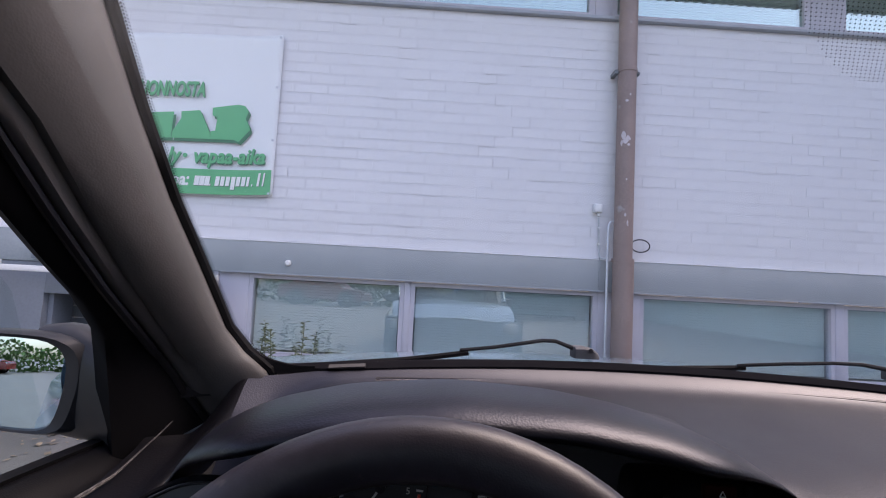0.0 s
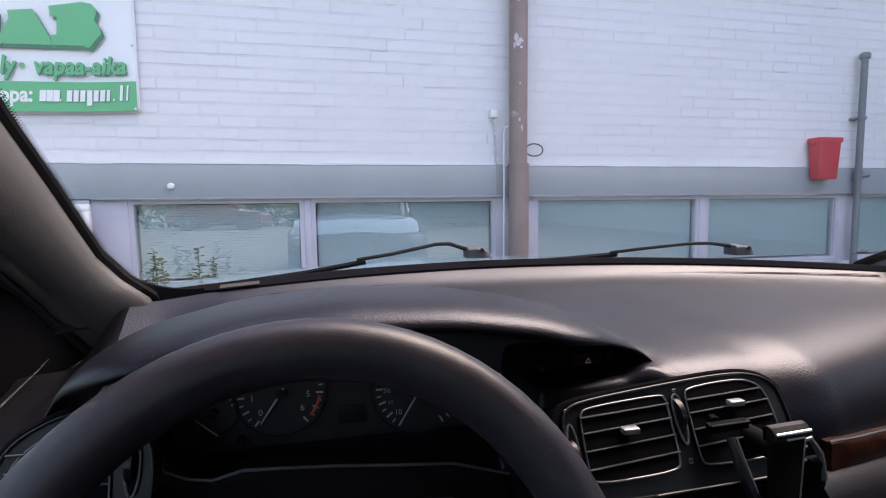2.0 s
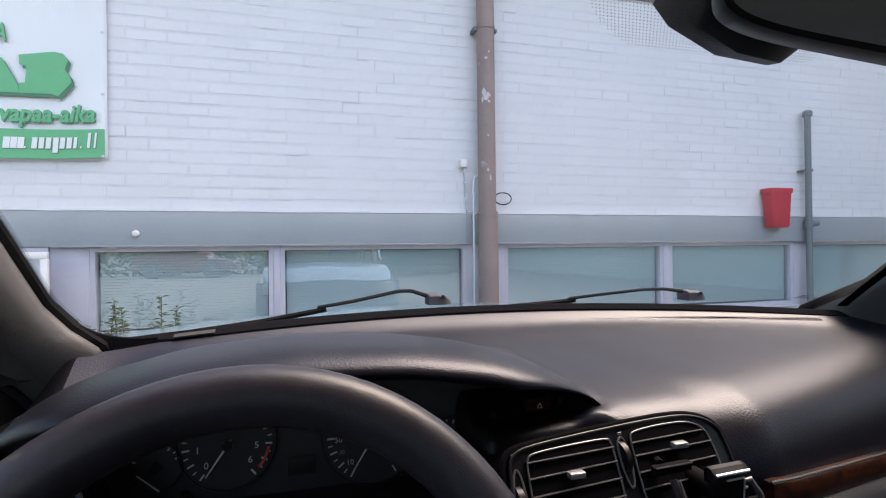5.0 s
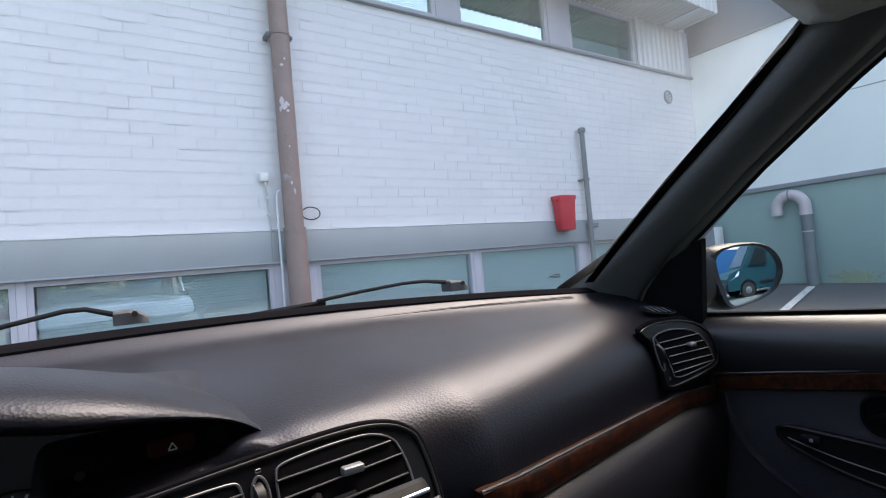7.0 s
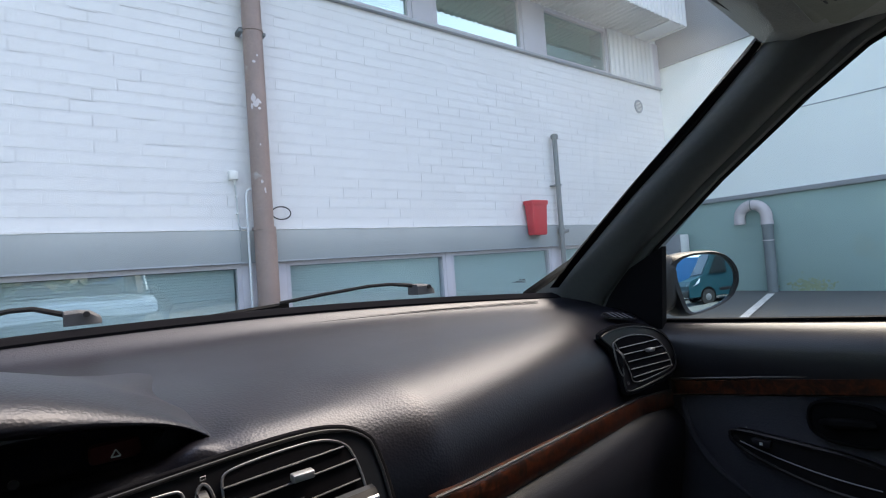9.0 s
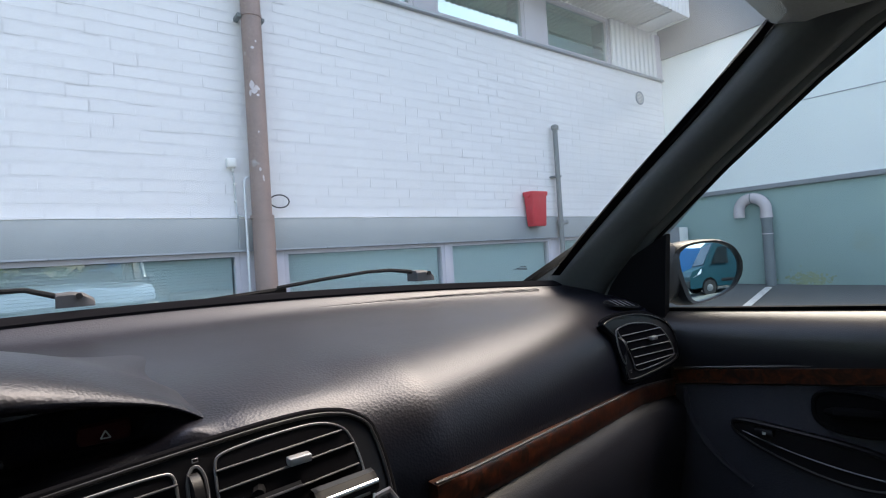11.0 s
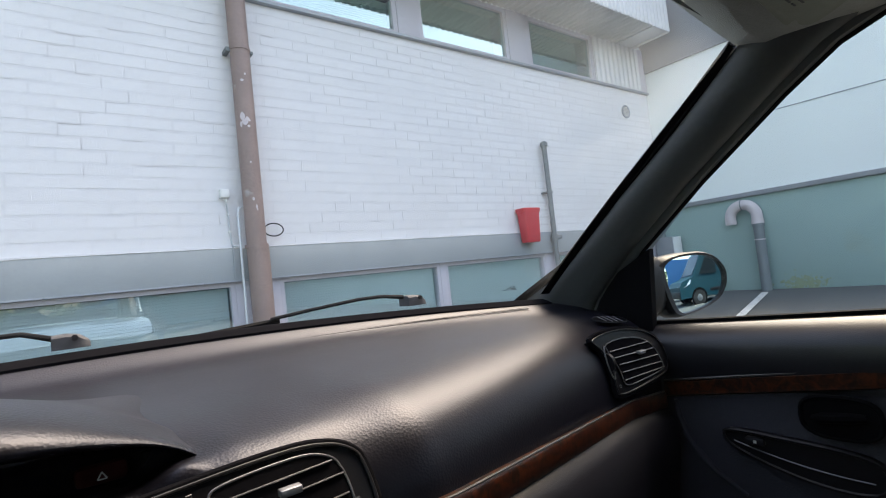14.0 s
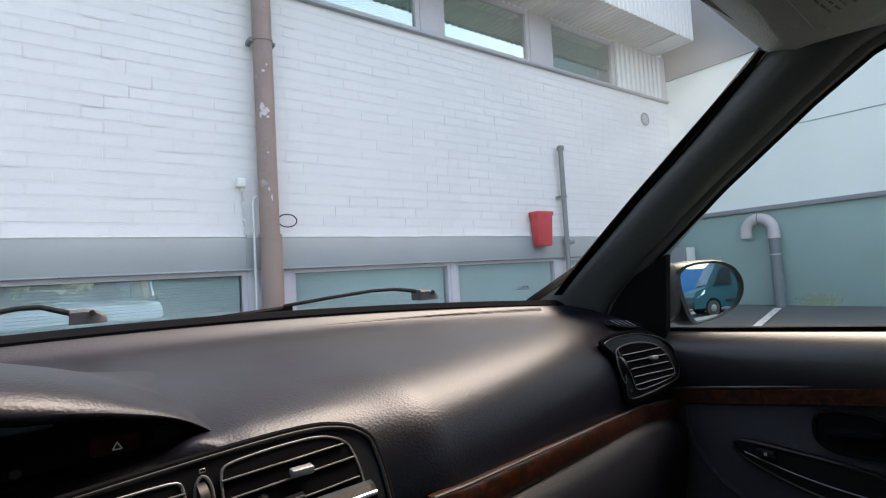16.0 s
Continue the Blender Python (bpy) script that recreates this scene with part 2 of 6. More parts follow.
VISOR = material("grey_visor_vinyl", (0.185, 0.195, 0.16), 0.7, spread=0.08, scale=6, bump=0.2, bump_scale=300)
DOORCLOTH = material("dark_door_cloth", (0.026, 0.026, 0.036), 0.75, spread=0.15, scale=6, fine=250, bump=0.3, bump_scale=400)
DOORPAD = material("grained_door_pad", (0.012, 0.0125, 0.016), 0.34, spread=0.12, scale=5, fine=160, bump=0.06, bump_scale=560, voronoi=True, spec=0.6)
SEATCLOTH = material("dark_seat_cloth", (0.028, 0.029, 0.033), 0.9, spread=0.15, scale=8, fine=260, bump=0.3, bump_scale=450)
BURL = burl("burl_wood_trim")
CHROME = plain("bright_metal", (0.58, 0.59, 0.61), 0.28, 1.0)
KNOB = plain("satin_metal_knob", (0.33, 0.33, 0.35), 0.38, 0.6)
SLATEDGE = plain("polished_plastic_edge", (0.13, 0.13, 0.14), 0.30, 0.35)
TRIMEDGE = plain("dull_trim_edge", (0.13, 0.125, 0.12), 0.32, 0.5)
DIAL = material("dial_face", (0.020, 0.021, 0.026), 0.6, spread=0.1)
MARK = plain("pale_dial_print", (0.45, 0.47, 0.48), 0.5)
DIMMARK = plain("faint_dial_print", (0.20, 0.21, 0.22), 0.5)
REDMARK = plain("red_dial_print", (0.55, 0.05, 0.03), 0.5)
DIMRED = material("hazard_red", (0.032, 0.005, 0.005), 0.9, spec=0.1)
BODY = material("light_blue_car_paint", (0.16, 0.25, 0.33), 0.3, 0.3, spread=0.1, coat=1.0)
VANPAINT = material("teal_van_paint", (0.001, 0.042, 0.058), 0.5, 0.0, spread=0.1, spec=0.2)
BLUEPAINT = material("bright_blue_paint", (0.004, 0.09, 0.24), 0.4, 0.0, spread=0.1, coat=0.2, spec=0.3)
REDPAINT = material("dark_red_car_paint", (0.16, 0.012, 0.014), 0.3, 0.2, spread=0.1, coat=1.0)
TYRE = material("tyre_rubber", (0.02, 0.02, 0.021), 0.8, spread=0.2, scale=8)
RIM = plain("alloy_rim", (0.17, 0.175, 0.185), 0.5, 0.2)
LAMP = plain("clear_headlamp", (0.7, 0.74, 0.76), 0.1, 0.4)
CARGLASS = material("dark_car_glass", (0.012, 0.018, 0.02), 0.2, spread=0.05, spec=0.2)


def speck_dust():
    m = bpy.data.materials.new("dried_dust")
    m.use_nodes = True
    n = m.node_tree.nodes
    n.remove(n["Principled BSDF"])
    t = n.new("ShaderNodeBsdfTranslucent")
    t.inputs[0].default_value = (0.85, 0.86, 0.86, 1)
    m.node_tree.links.new(t.outputs[0], n["Material Output"].inputs["Surface"])
    return m


SPECK = speck_dust()


# ---- mesh helpers ----
ORIGIN = {}


def finish(bm, name, mat, smooth=True, sharp=0.6):
    bmesh.ops.recalc_face_normals(bm, faces=bm.faces)
    me = bpy.data.meshes.new(name)
    if smooth:
        for f in bm.faces:
            f.smooth = True
        for e in bm.edges:
            if len(e.link_faces) == 2 and e.calc_face_angle(0) > sharp:
                e.smooth = False
    bm.to_mesh(me)
    bm.free()
    me.materials.append(mat)
    return me


def empty(name, at, label="", category="", group="", kind=""):
    ob = new(name)
    ob.empty_display_size = 0.1
    ob.location = at
    ORIGIN[ob] = Vector(at)
    return tagged(ob, label, category, group, kind)


def thing(name, bm, mat, at, label="", category="", group="", kind="", smooth=True, sharp=0.6):
    """One mesh in world metres, standing with its origin at its base."""
    bmesh.ops.translate(bm, vec=-Vector(at), verts=bm.verts)
    ob = new(name, finish(bm, name, mat, smooth, sharp))
    ob.location = at
    ORIGIN[ob] = Vector(at)
    return tagged(ob, label, category, group, kind)


def part(name, bm, mat, parent, label="", smooth=True, sharp=0.6, kind=""):
    """One mesh in world metres under a thing or a part."""
    o = ORIGIN[parent]
    bmesh.ops.translate(bm, vec=-o, verts=bm.verts)
    ob = new(name, finish(bm, name, mat, smooth, sharp))
    ob.parent = parent
    ORIGIN[ob] = o
    return tagged(ob, label, kind=kind)


def box(x0, x1, y0, y1, z0, z1, bevel=0.0, bm=None, segments=2):
    own = bm or bmesh.new()
    r = bmesh.ops.create_cube(own, size=1.0)
    v = r["verts"]
    for p in v:
        p.co = Vector((x0 + (p.co.x + 0.5) * (x1 - x0), y0 + (p.co.y + 0.5) * (y1 - y0), z0 + (p.co.z + 0.5) * (z1 - z0)))
    if bevel:
        edges = list({e for p in v for e in p.link_edges})
        bmesh.ops.bevel(own, geom=edges, offset=bevel, segments=segments, affect="EDGES", profile=0.5)
    return own


def loft(rings, closed=True, caps=True, bm=None):
    """Rings of equally many points, joined in turn."""
    own = bm or bmesh.new()
    vs = [[own.verts.new(p) for p in ring] for ring in rings]
    n = len(rings[0])
    for a, b in zip(vs, vs[1:]):
        for i in range(n if closed else n - 1):
            own.faces.new((a[i], a[(i + 1) % n], b[(i + 1) % n], b[i]))
    if caps and closed:
        own.faces.new(vs[0][::-1])
        own.faces.new(vs[-1])
    return own


def tube(points, radius, sides=12, bm=None, caps=True):
    """A round bar along a line of points; radius may be a list."""
    pts = [Vector(p) for p in points]
    rad = radius if isinstance(radius, (list, tuple)) else [radius] * len(pts)
    rings, side = [], None
    for i, p in enumerate(pts):
        d = (pts[min(i + 1, len(pts) - 1)] - pts[max(i - 1, 0)]).normalized()
        if side is None:
            side = d.orthogonal().normalized()
        side = (side - d * side.dot(d)).normalized()
        up = d.cross(side)
        rings.append([p + (side * math.cos(a) + up * math.sin(a)) * rad[i] for a in (2 * math.pi * k / sides for k in range(sides))])
    return loft(rings, bm=bm, caps=caps)


def arc(c, r, a0, a1, n, axes):
    """Points on a circle about c in the plane of two axes."""
    u, v = Vector(axes[0]), Vector(axes[1])
    return [Vector(c) + (u * math.cos(t) + v * math.sin(t)) * r for t in (a0 + (a1 - a0) * i / n for i in range(n + 1))]


def disc(c, r, normal, depth, sides=32, bm=None):
    c, n = Vector(c), Vector(normal).normalized()
    return tube([c, c + n * depth], r, sides, bm)


def outline(points, depth_vec, bm=None):
    """A flat outline pushed through a depth."""
    d = Vector(depth_vec)
    return loft([[Vector(p) for p in points], [Vector(p) + d for p in points]], bm=bm)


def wedge_ring(outer, inner, depth_vec, bm=None):
    """A flat frame between two outlines of equally many points, with depth."""
    own = bm or bmesh.new()
    d = Vector(depth_vec)
    o0, i0 = [own.verts.new(p) for p in outer], [own.verts.new(p) for p in inner]
    o1, i1 = [own.verts.new(Vector(p) + d) for p in outer], [own.verts.new(Vector(p) + d) for p in inner]
    n = len(outer)
    for k in range(n):
        j = (k + 1) % n
        own.faces.new((o0[k], o0[j], i0[j], i0[k]))
        own.faces.new((o1[k], i1[k], i1[j], o1[j]))
        own.faces.new((o0[k], o1[k], o1[j], o0[j]))
        own.faces.new((i0[k], i0[j], i1[j], i1[k]))
    return own


def smoothstep(a, b, x):
    t = min(max((x - a) / (b - a), 0.0), 1.0)
    return t * t * (3 - 2 * t)


def span(a, b, n):
    return [a + (b - a) * i / n for i in range(n + 1)]


def lerp_table(table, x):
    """Values between the rows (x, values...) of a table."""
    if x <= table[0][0]:
        return table[0][1]
    for (xa, a), (xb, b) in zip(table, table[1:]):
        if x <= xb:
            t = smoothstep(xa, xb, x)
            return [tuple(p + (q - p) * t for p, q in zip(u, v)) for u, v in zip(a, b)]
    return table[-1][1]


def letters(text, size, at, mat, parent, turn=(90, 0, 0), depth=0.0006, name="lettering", shear=0.0, spacing=1.0, label="", width=None, bold=0.0, bend=None):
    cu = bpy.data.curves.new("text", "FONT")
    cu.body, cu.size, cu.extrude, cu.shear, cu.space_character, cu.offset = text, size, depth, shear, spacing, bold
    cu.resolution_u = 3
    tmp = bpy.data.objects.new("text", cu)
    scene.collection.objects.link(tmp)
    bpy.context.view_layer.update()
    me = bpy.data.meshes.new_from_object(tmp.evaluated_get(bpy.context.evaluated_depsgraph_get()))
    bpy.data.objects.remove(tmp)
    bm = bmesh.new()
    bm.from_mesh(me)
    bpy.data.meshes.remove(me)
    if width:
        xs = [v.co.x for v in bm.verts]
        k = width / (max(xs) - min(xs))
        for v in bm.verts:
            v.co.x *= k
    bmesh.ops.transform(bm, matrix=pose(*at, *turn), verts=bm.verts)
    if bend:
        for v in bm.verts:
            v.co.z = bend(v.co.x, v.co.z)
    return part(name, bm, mat, parent, label, smooth=False)


# ---- ground: one sheet, level under the car, rising gently towards the yard's east wall ----
def ground_z(x):
    return 0.0 if x < 1.4 else 0.0555 * (min(x, 9.0) - 1.4) * smoothstep(1.2, 2.6, x)


xs = [-400, -120, -40, -15] + [-8 + 0.5 * i for i in range(37)] + [15, 40, 120, 400]
ys = [-400, -120, -40] + [-20 + 1.0 * i for i in range(27)] + [15, 40, 120, 400]
bm = loft([[(x, y, ground_z(x) + 0.012 * noise.noise((x * 0.6, y * 0.6, 0))) for y in ys] for x in xs], closed=False)
thing("ground", bm, ASPHALT, (0, 0, 0), "worn grey asphalt yard with dusty patches", "ground", kind="structure")

# painted parking line by the east wall
bm = loft([[(x - 0.2 * s, 2.337 + (x - 5.885) * 0.209 + s, ground_z(x) + 0.016) for s in (-0.038, 0.038)] for x in (4.6, 5.2, 5.8, 6.4, 7.0, 7.2)], closed=False)
thing("parking_line", bm, LINE, (6, 2.76, 0.2), "worn white painted parking bay line on asphalt", "road marking", kind="structure")

# ---- north wall: white painted brick over a grey band and a strip of low windows ----
WY = 4.0
SILL, BAND_TOP, BAND_BOT = 3.34, 1.355, 1.10
north = empty("wall_north", (2, WY, 0), "white painted brick wall over a grey concrete band", "wall", kind="structure")
part("mortar_bed", box(-9, 7.86, WY + 0.0004, WY + 0.3, BAND_TOP, SILL), MORTAR, north, smooth=False)
part("concrete_band", box(-9, 7.86, WY - 0.022, WY + 0.3, BAND_BOT, BAND_TOP - 0.002, 0.006), BAND, north, "grey painted concrete band")
part("plinth", box(-1.95, 7.86, WY - 0.015, WY + 0.3, -0.1, 0.44, 0.006), WHITE, north, "pale painted concrete plinth")
LOW = [(-1.385, -0.17), (-0.12, 1.37), (1.71, 3.31), (3.38, 4.87), (5.06, 6.9)]
edges_x = [-1.62] + [v for pair in LOW for v in pair] + [7.86]
for a, b in zip(edges_x[::2], edges_x[1::2]):
    part("pier", box(a, b, WY + 0.01, WY + 0.3, 0.44, BAND_BOT - 0.001, 0.004), FRAME, north, "lilac grey painted window pier")
for k in range(int((7.55 + 1.6) / 0.9)):
    part("drip_edge", box(-1.6 + 0.915 * k, -1.6 + 0.915 * k + 0.91, WY - 0.036, WY - 0.0225, BAND_BOT - 0.004, BAND_BOT + 0.008, 0.002), FLASH, north)

low_group = "low windows under the band"
for n, (a, b) in enumerate(LOW):
    w = empty(f"window_{n + 1}", ((a + b) / 2, WY, 0.44), "low window in lilac frame with closed pale blinds behind", "window", low_group, "structure")
    z0, z1, t = 0.46, BAND_BOT - 0.004, 0.034
    rect = lambda m: [(a + m, WY + 0.015, z0 + m), (b - m, WY + 0.015, z0 + m), (b - m, WY + 0.015, z1 - m), (a + m, WY + 0.015, z1 - m)]
    part("window_frame", wedge_ring(rect(0.001), rect(t), (0, 0.06, 0)), FRAME, w, smooth=False)
    part("window_sill", box(a - 0.01, b + 0.01, WY - 0.05, WY + 0.05, 0.441, 0.459, 0.004), FRAME, w)
    p = part("pane", box(a + t - 0.004, b - t + 0.004, WY + 0.042, WY + 0.048, z0 + t - 0.004, z1 - t + 0.004), PANE, w, smooth=False)
    p.visible_shadow = False
    bm = bmesh.new()
    z = z0 + 0.05
    while z < z1 - 0.05:
        loft([[(a + 0.045, WY + 0.075, z), (a + 0.045, WY + 0.082, z + 0.021), (a + 0.045, WY + 0.084, z + 0.020), (a + 0.045, WY + 0.077, z - 0.001)],
              [(b - 0.045, WY + 0.075, z), (b - 0.045, WY + 0.082, z + 0.021), (b - 0.045, WY + 0.084, z + 0.020), (b - 0.045, WY + 0.077, z - 0.001)]], bm=bm)
        z += 0.021
    part("blind_slats", bm, BLIND, w, "pale green closed venetian blind", smooth=False)
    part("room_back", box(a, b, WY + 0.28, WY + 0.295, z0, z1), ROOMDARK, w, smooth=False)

# upper strip of windows over a metal flashing, under a corrugated canopy
part("flashing", box(-9, 7.86, WY - 0.045, WY + 0.3, SILL + 0.001, SILL + 0.028, 0.004), FLASH, north, "folded grey metal sill flashing")
UP = [(-4.6, -2.62), (-2.5, -1.47), (-1.38, 1.28), (1.42, 3.12), (3.38, 4.68), (5.03, 6.32)]
UZ0, UZ1 = SILL + 0.03, 4.02
prev = -9.0
for a, b in UP:
    part("post", box(prev, a, WY + 0.01, WY + 0.3, UZ0, UZ1, 0.004), FRAME, north, "lilac grey painted window post")
    prev = b
part("post", box(prev, 7.405, WY + 0.01, WY + 0.3, UZ0, UZ1, 0.004), FRAME, north)
up_group = "upper strip windows"
for n, (a, b) in enumerate(UP):
    w = empty(f"window_{n + 6}", ((a + b) / 2, WY, UZ0), "upper storey window in a lilac painted frame", "window", up_group, "structure")
    rect = lambda m: [(a + m, WY + 0.02, UZ0 + m), (b - m, WY + 0.02, UZ0 + m), (b - m, WY + 0.02, UZ1 - m), (a + m, WY + 0.02, UZ1 - m)]
    part("window_frame", wedge_ring(rect(0.001), rect(0.05), (0, 0.06, 0)), FRAME, w, smooth=False)
    p = part("pane", box(a + 0.046, b - 0.046, WY + 0.05, WY + 0.056, UZ0 + 0.046, UZ1 - 0.046), UPANE, w, smooth=False)
    p.visible_shadow = False
    if n in (2, 3):
        bm = bmesh.new()
        z = UZ0 + 0.05
        while z < UZ1 - 0.05:
            box(a + 0.05, b - 0.05, WY + 0.12, WY + 0.135, z, z + 0.012, bm=bm)
            z += 0.022
        part("blind_slats", bm, BLIND, w, "pale blue closed venetian blind", smooth=False)
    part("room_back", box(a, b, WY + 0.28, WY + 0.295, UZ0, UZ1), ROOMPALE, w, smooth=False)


def corrugated(x0, x1, pitch, depth, place, mat, name, parent, label=""):
    """A ribbed sheet; place(x, off, end) puts a point of the section at one end or the other."""
    n = int((x1 - x0) / pitch * 4)
    row = [(x0 + (x1 - x0) * i / n, depth * (1 if (i // 2) % 2 else 0)) for i in range(n + 1)]
    bm = loft([[place(x, o, 0) for x, o in row], [place(x, o, 1) for x, o in row]], closed=False)
    ob = part(name, bm, mat, parent, label, smooth=False)
    thick = ob.modifiers.new("thickness", "SOLIDIFY")
    thick.thickness = 0.004
    return ob


corrugated(6.33, 7.40, 0.11, 0.02, lambda x, o, e: (x, WY - 0.002 - o, UZ0 + e * (UZ1 - UZ0)), CORR, "corrugated_panel", north, "pale corrugated metal wall panel")
part("corner_post", box(7.40, 7.549, WY - 0.03, WY + 0.3, UZ0, UZ1, 0.004), FRAME, north)
canopy = empty("canopy", (2, 3.5, UZ1), "pale corrugated metal canopy along the upper windows", "canopy")
corrugated(-9, 6.92, 0.09, 0.022, lambda x, o, e: (x, 3.42 + e * 0.62, UZ1 + 0.002 + o), SOFFIT, "soffit", canopy, "dull corrugated soffit")
corrugated(-9, 7.27, 0.09, 0.022, lambda x, o, e: (x, 3.40 - o, UZ1 - 0.02 + e * 0.72), CORR, "fascia", canopy, "pale corrugated fascia")
part("end_soffit", box(6.925, 7.27, 3.425, 3.99, UZ1 + 0.002, UZ1 + 0.02, 0.003), CORR, canopy, "smooth pale soffit sheet")
part("end_plate", box(7.27, 7.30, 3.40, 4.0, UZ1 - 0.02, UZ1 + 0.70, 0.003), CORR, canopy)
part("canopy_top", box(-9, 7.30, 3.38, 4.3, UZ1 + 0.70, UZ1 + 0.75, 0.004), FLASH, canopy)
part("upper_wall", box(-9, 7.86, WY + 0.02, WY + 0.3, UZ1, UZ1 + 0.70), WHITE, north, smooth=False)
part("corner_fill", box(7.5495, 7.86, WY, WY + 0.3, UZ0, UZ1), FRAME, north, smooth=False)
part("roof_edge", box(-9, 7.75, WY + 0.0, WY + 6.0, UZ1 + 0.701, UZ1 + 0.85, 0.01), DARKGREY, north)

# lower left part: a painted shed front with a dark roller door in a recess
part("shed_wall", box(-9, -2.93, WY - 0.01, WY + 0.3, -0.1, BAND_BOT - 0.001, 0.004), GARAGE, north, "blue grey painted lower wall")
part("shed_lintel", box(-2.93, -1.95, WY - 0.01, WY + 0.3, 0.86, BAND_BOT - 0.001, 0.004), GARAGE, north)
part("shed_pier", box(-1.95, -1.62, WY - 0.01, WY + 0.3, -0.1, BAND_BOT - 0.001, 0.004), FRAME, north)
for side, x in (("jamb", -2.93), ("jamb", -1.99)):
    part(side, box(x, x + 0.04, WY + 0.05, WY + 0.3, -0.05, 0.86, 0.003), GARAGE, north)
door = empty("door_1", (-2.44, WY + 0.3, 0), "dark closed roller door in a recess", "door", kind="structure")
for k in range(9):
    part("slat", box(-2.91, -1.97, WY + 0.27, WY + 0.30, 0.0 + k * 0.095, 0.092 + k * 0.095, 0.004), GARAGEDARK, door)
panel = thing("wall_panel", box(-3.02, -2.55, WY - 0.06, WY - 0.0225, BAND_BOT + 0.02, BAND_TOP - 0.07, 0.006), GARAGE, (-2.8, WY - 0.06, BAND_BOT), "blue grey metal panel fixed on the concrete band", "panel")
rail = empty("handrail", (-2.4, 3.82, 0), "white painted steel handrail along the wall", "handrail")
part("top_rail", box(-6.0, -1.55, 3.80, 3.84, 1.02, 1.065, 0.006), WHITEPLASTIC, rail)
for x in (-5.2, -3.19, -1.57):
    part("post", box(x - 0.02, x + 0.02, 3.80, 3.84, -0.02, 1.019, 0.004), WHITEPLASTIC, rail)
part("clamp", box(-3.225, -3.155, 3.79, 3.85, 1.066, 1.10, 0.006), WHITEPLASTIC, rail)
part("clamp", box(-3.225, -3.155, 3.785, 3.855, 0.56, 0.62, 0.006), WHITEPLASTIC, rail)
thing("gate_panel", box(-2.3, -1.60, 3.845, 3.87, 0.05, 1.0, 0.004), CORR, (-1.95, 3.85, 0), "pale sheet metal panel behind the handrail", "panel")

# ---- unseen west wall, added to cut the side light on the dash ----
west = empty("west_light_block", (-9.0, -4, 0), "unseen wall added to block light from the west", "wall", kind="structure")
part("wall", box(-9.3, -9.0, -14.0, WY - 0.02, -0.1, 4.2, 0.01), GREEN, west)
part("coping", box(-9.35, -8.95, -14.0, WY - 0.02, 4.201, 4.28, 0.01), DARKGREY, west)

# ---- east wall: grey-green below, white above, dark fascia ----
EX = 7.55
east = empty("wall_east", (EX, 0, 0), "rendered wall, grey-green below and white above", "wall", kind="structure")
part("lower_wall", box(EX, EX + 0.3, -16.0, WY - 0.001, -0.1, 1.56, 0.004), GREEN, east, "grey-green painted lower wall")
part("coping", box(EX - 0.05, EX + 0.3, -16.0, WY - 0.001, 1.561, 1.62, 0.008), DARKGREY, east, "dark grey metal coping strip")
part("upper_wall", box(EX + 0.015, EX + 0.3, -16.0, WY - 0.001, 1.621, 3.66), WHITE, east, "smooth white rendered upper wall", smooth=False)
part("fascia", box(EX - 0.02, EX + 0.3, -16.0, WY - 0.001, 3.661, 5.0, 0.006), DARKGREY, east, "dark grey fascia boards")
part("joint_strip", tube([(EX + 0.012, -16.0, 2.50), (EX + 0.012, 1.2, 2.57), (EX + 0.012, 3.2, 2.60)], 0.006, 6), FLASH, east)

# yellowish lichen at the foot of the wall
rnd = random.Random(5)
bm = bmesh.new()
for _ in range(260):
    y, z, r = rnd.gauss(2.30, 0.11), rnd.gauss(0.40, 0.045), rnd.uniform(0.006, 0.018)
    bm.faces.new([bm.verts.new((EX - 0.003 - 0.001 * rnd.random(), y + r * math.cos(w) * rnd.uniform(0.7, 1.2), z + r * math.sin(w) * rnd.uniform(0.6, 1.1))) for w in (0, 1.05, 2.09, 3.14, 4.19, 5.24)])
part("lichen", bm, LICHEN, east, "yellowish lichen stain", smooth=False, kind="stuff")

# vent pipe with a swan-neck bend on the east wall
vent = empty("vent_pipe", (EX - 0.1, 2.70, 0.34), "grey wall vent pipe with a pale swan-neck bend", "pipe")
px_ = EX - 0.11
part("riser", tube([(px_, 2.675, 0.33), (px_, 2.675, 1.22)], 0.062, 18), GREYPIPE, vent)
part("collar", tube([(px_, 2.675, 1.16), (px_, 2.675, 1.20)], 0.071, 18), GREYPIPE, vent)
bend = arc((px_, 2.835, 1.30), 0.16, math.pi, 0, 16, ((0, 1, 0), (0, 0, 1)))
part("bend", tube([(px_, 2.675, 1.205)] + bend + [(px_, 2.995, 1.22)], 0.066, 18), PALEPIPE, vent, "pale dirty plastic bend")
part("bend_joint", tube([(px_, 2.829, 1.4602), (px_, 2.841, 1.4602)], 0.070, 18), GREYPIPE, vent, "dark joint ring")
part("riser_joint", tube([(px_, 2.675, 0.985), (px_, 2.675, 0.997)], 0.066, 18), PALEPIPE, vent)
part("bend_socket", tube([(px_, 2.675, 1.195), (px_, 2.675, 1.235)], 0.073, 18), PALEPIPE, vent)
part("bracket", box(px_ + 0.03, EX, 2.655, 2.695, 0.8, 0.83, 0.003), GREYPIPE, vent)
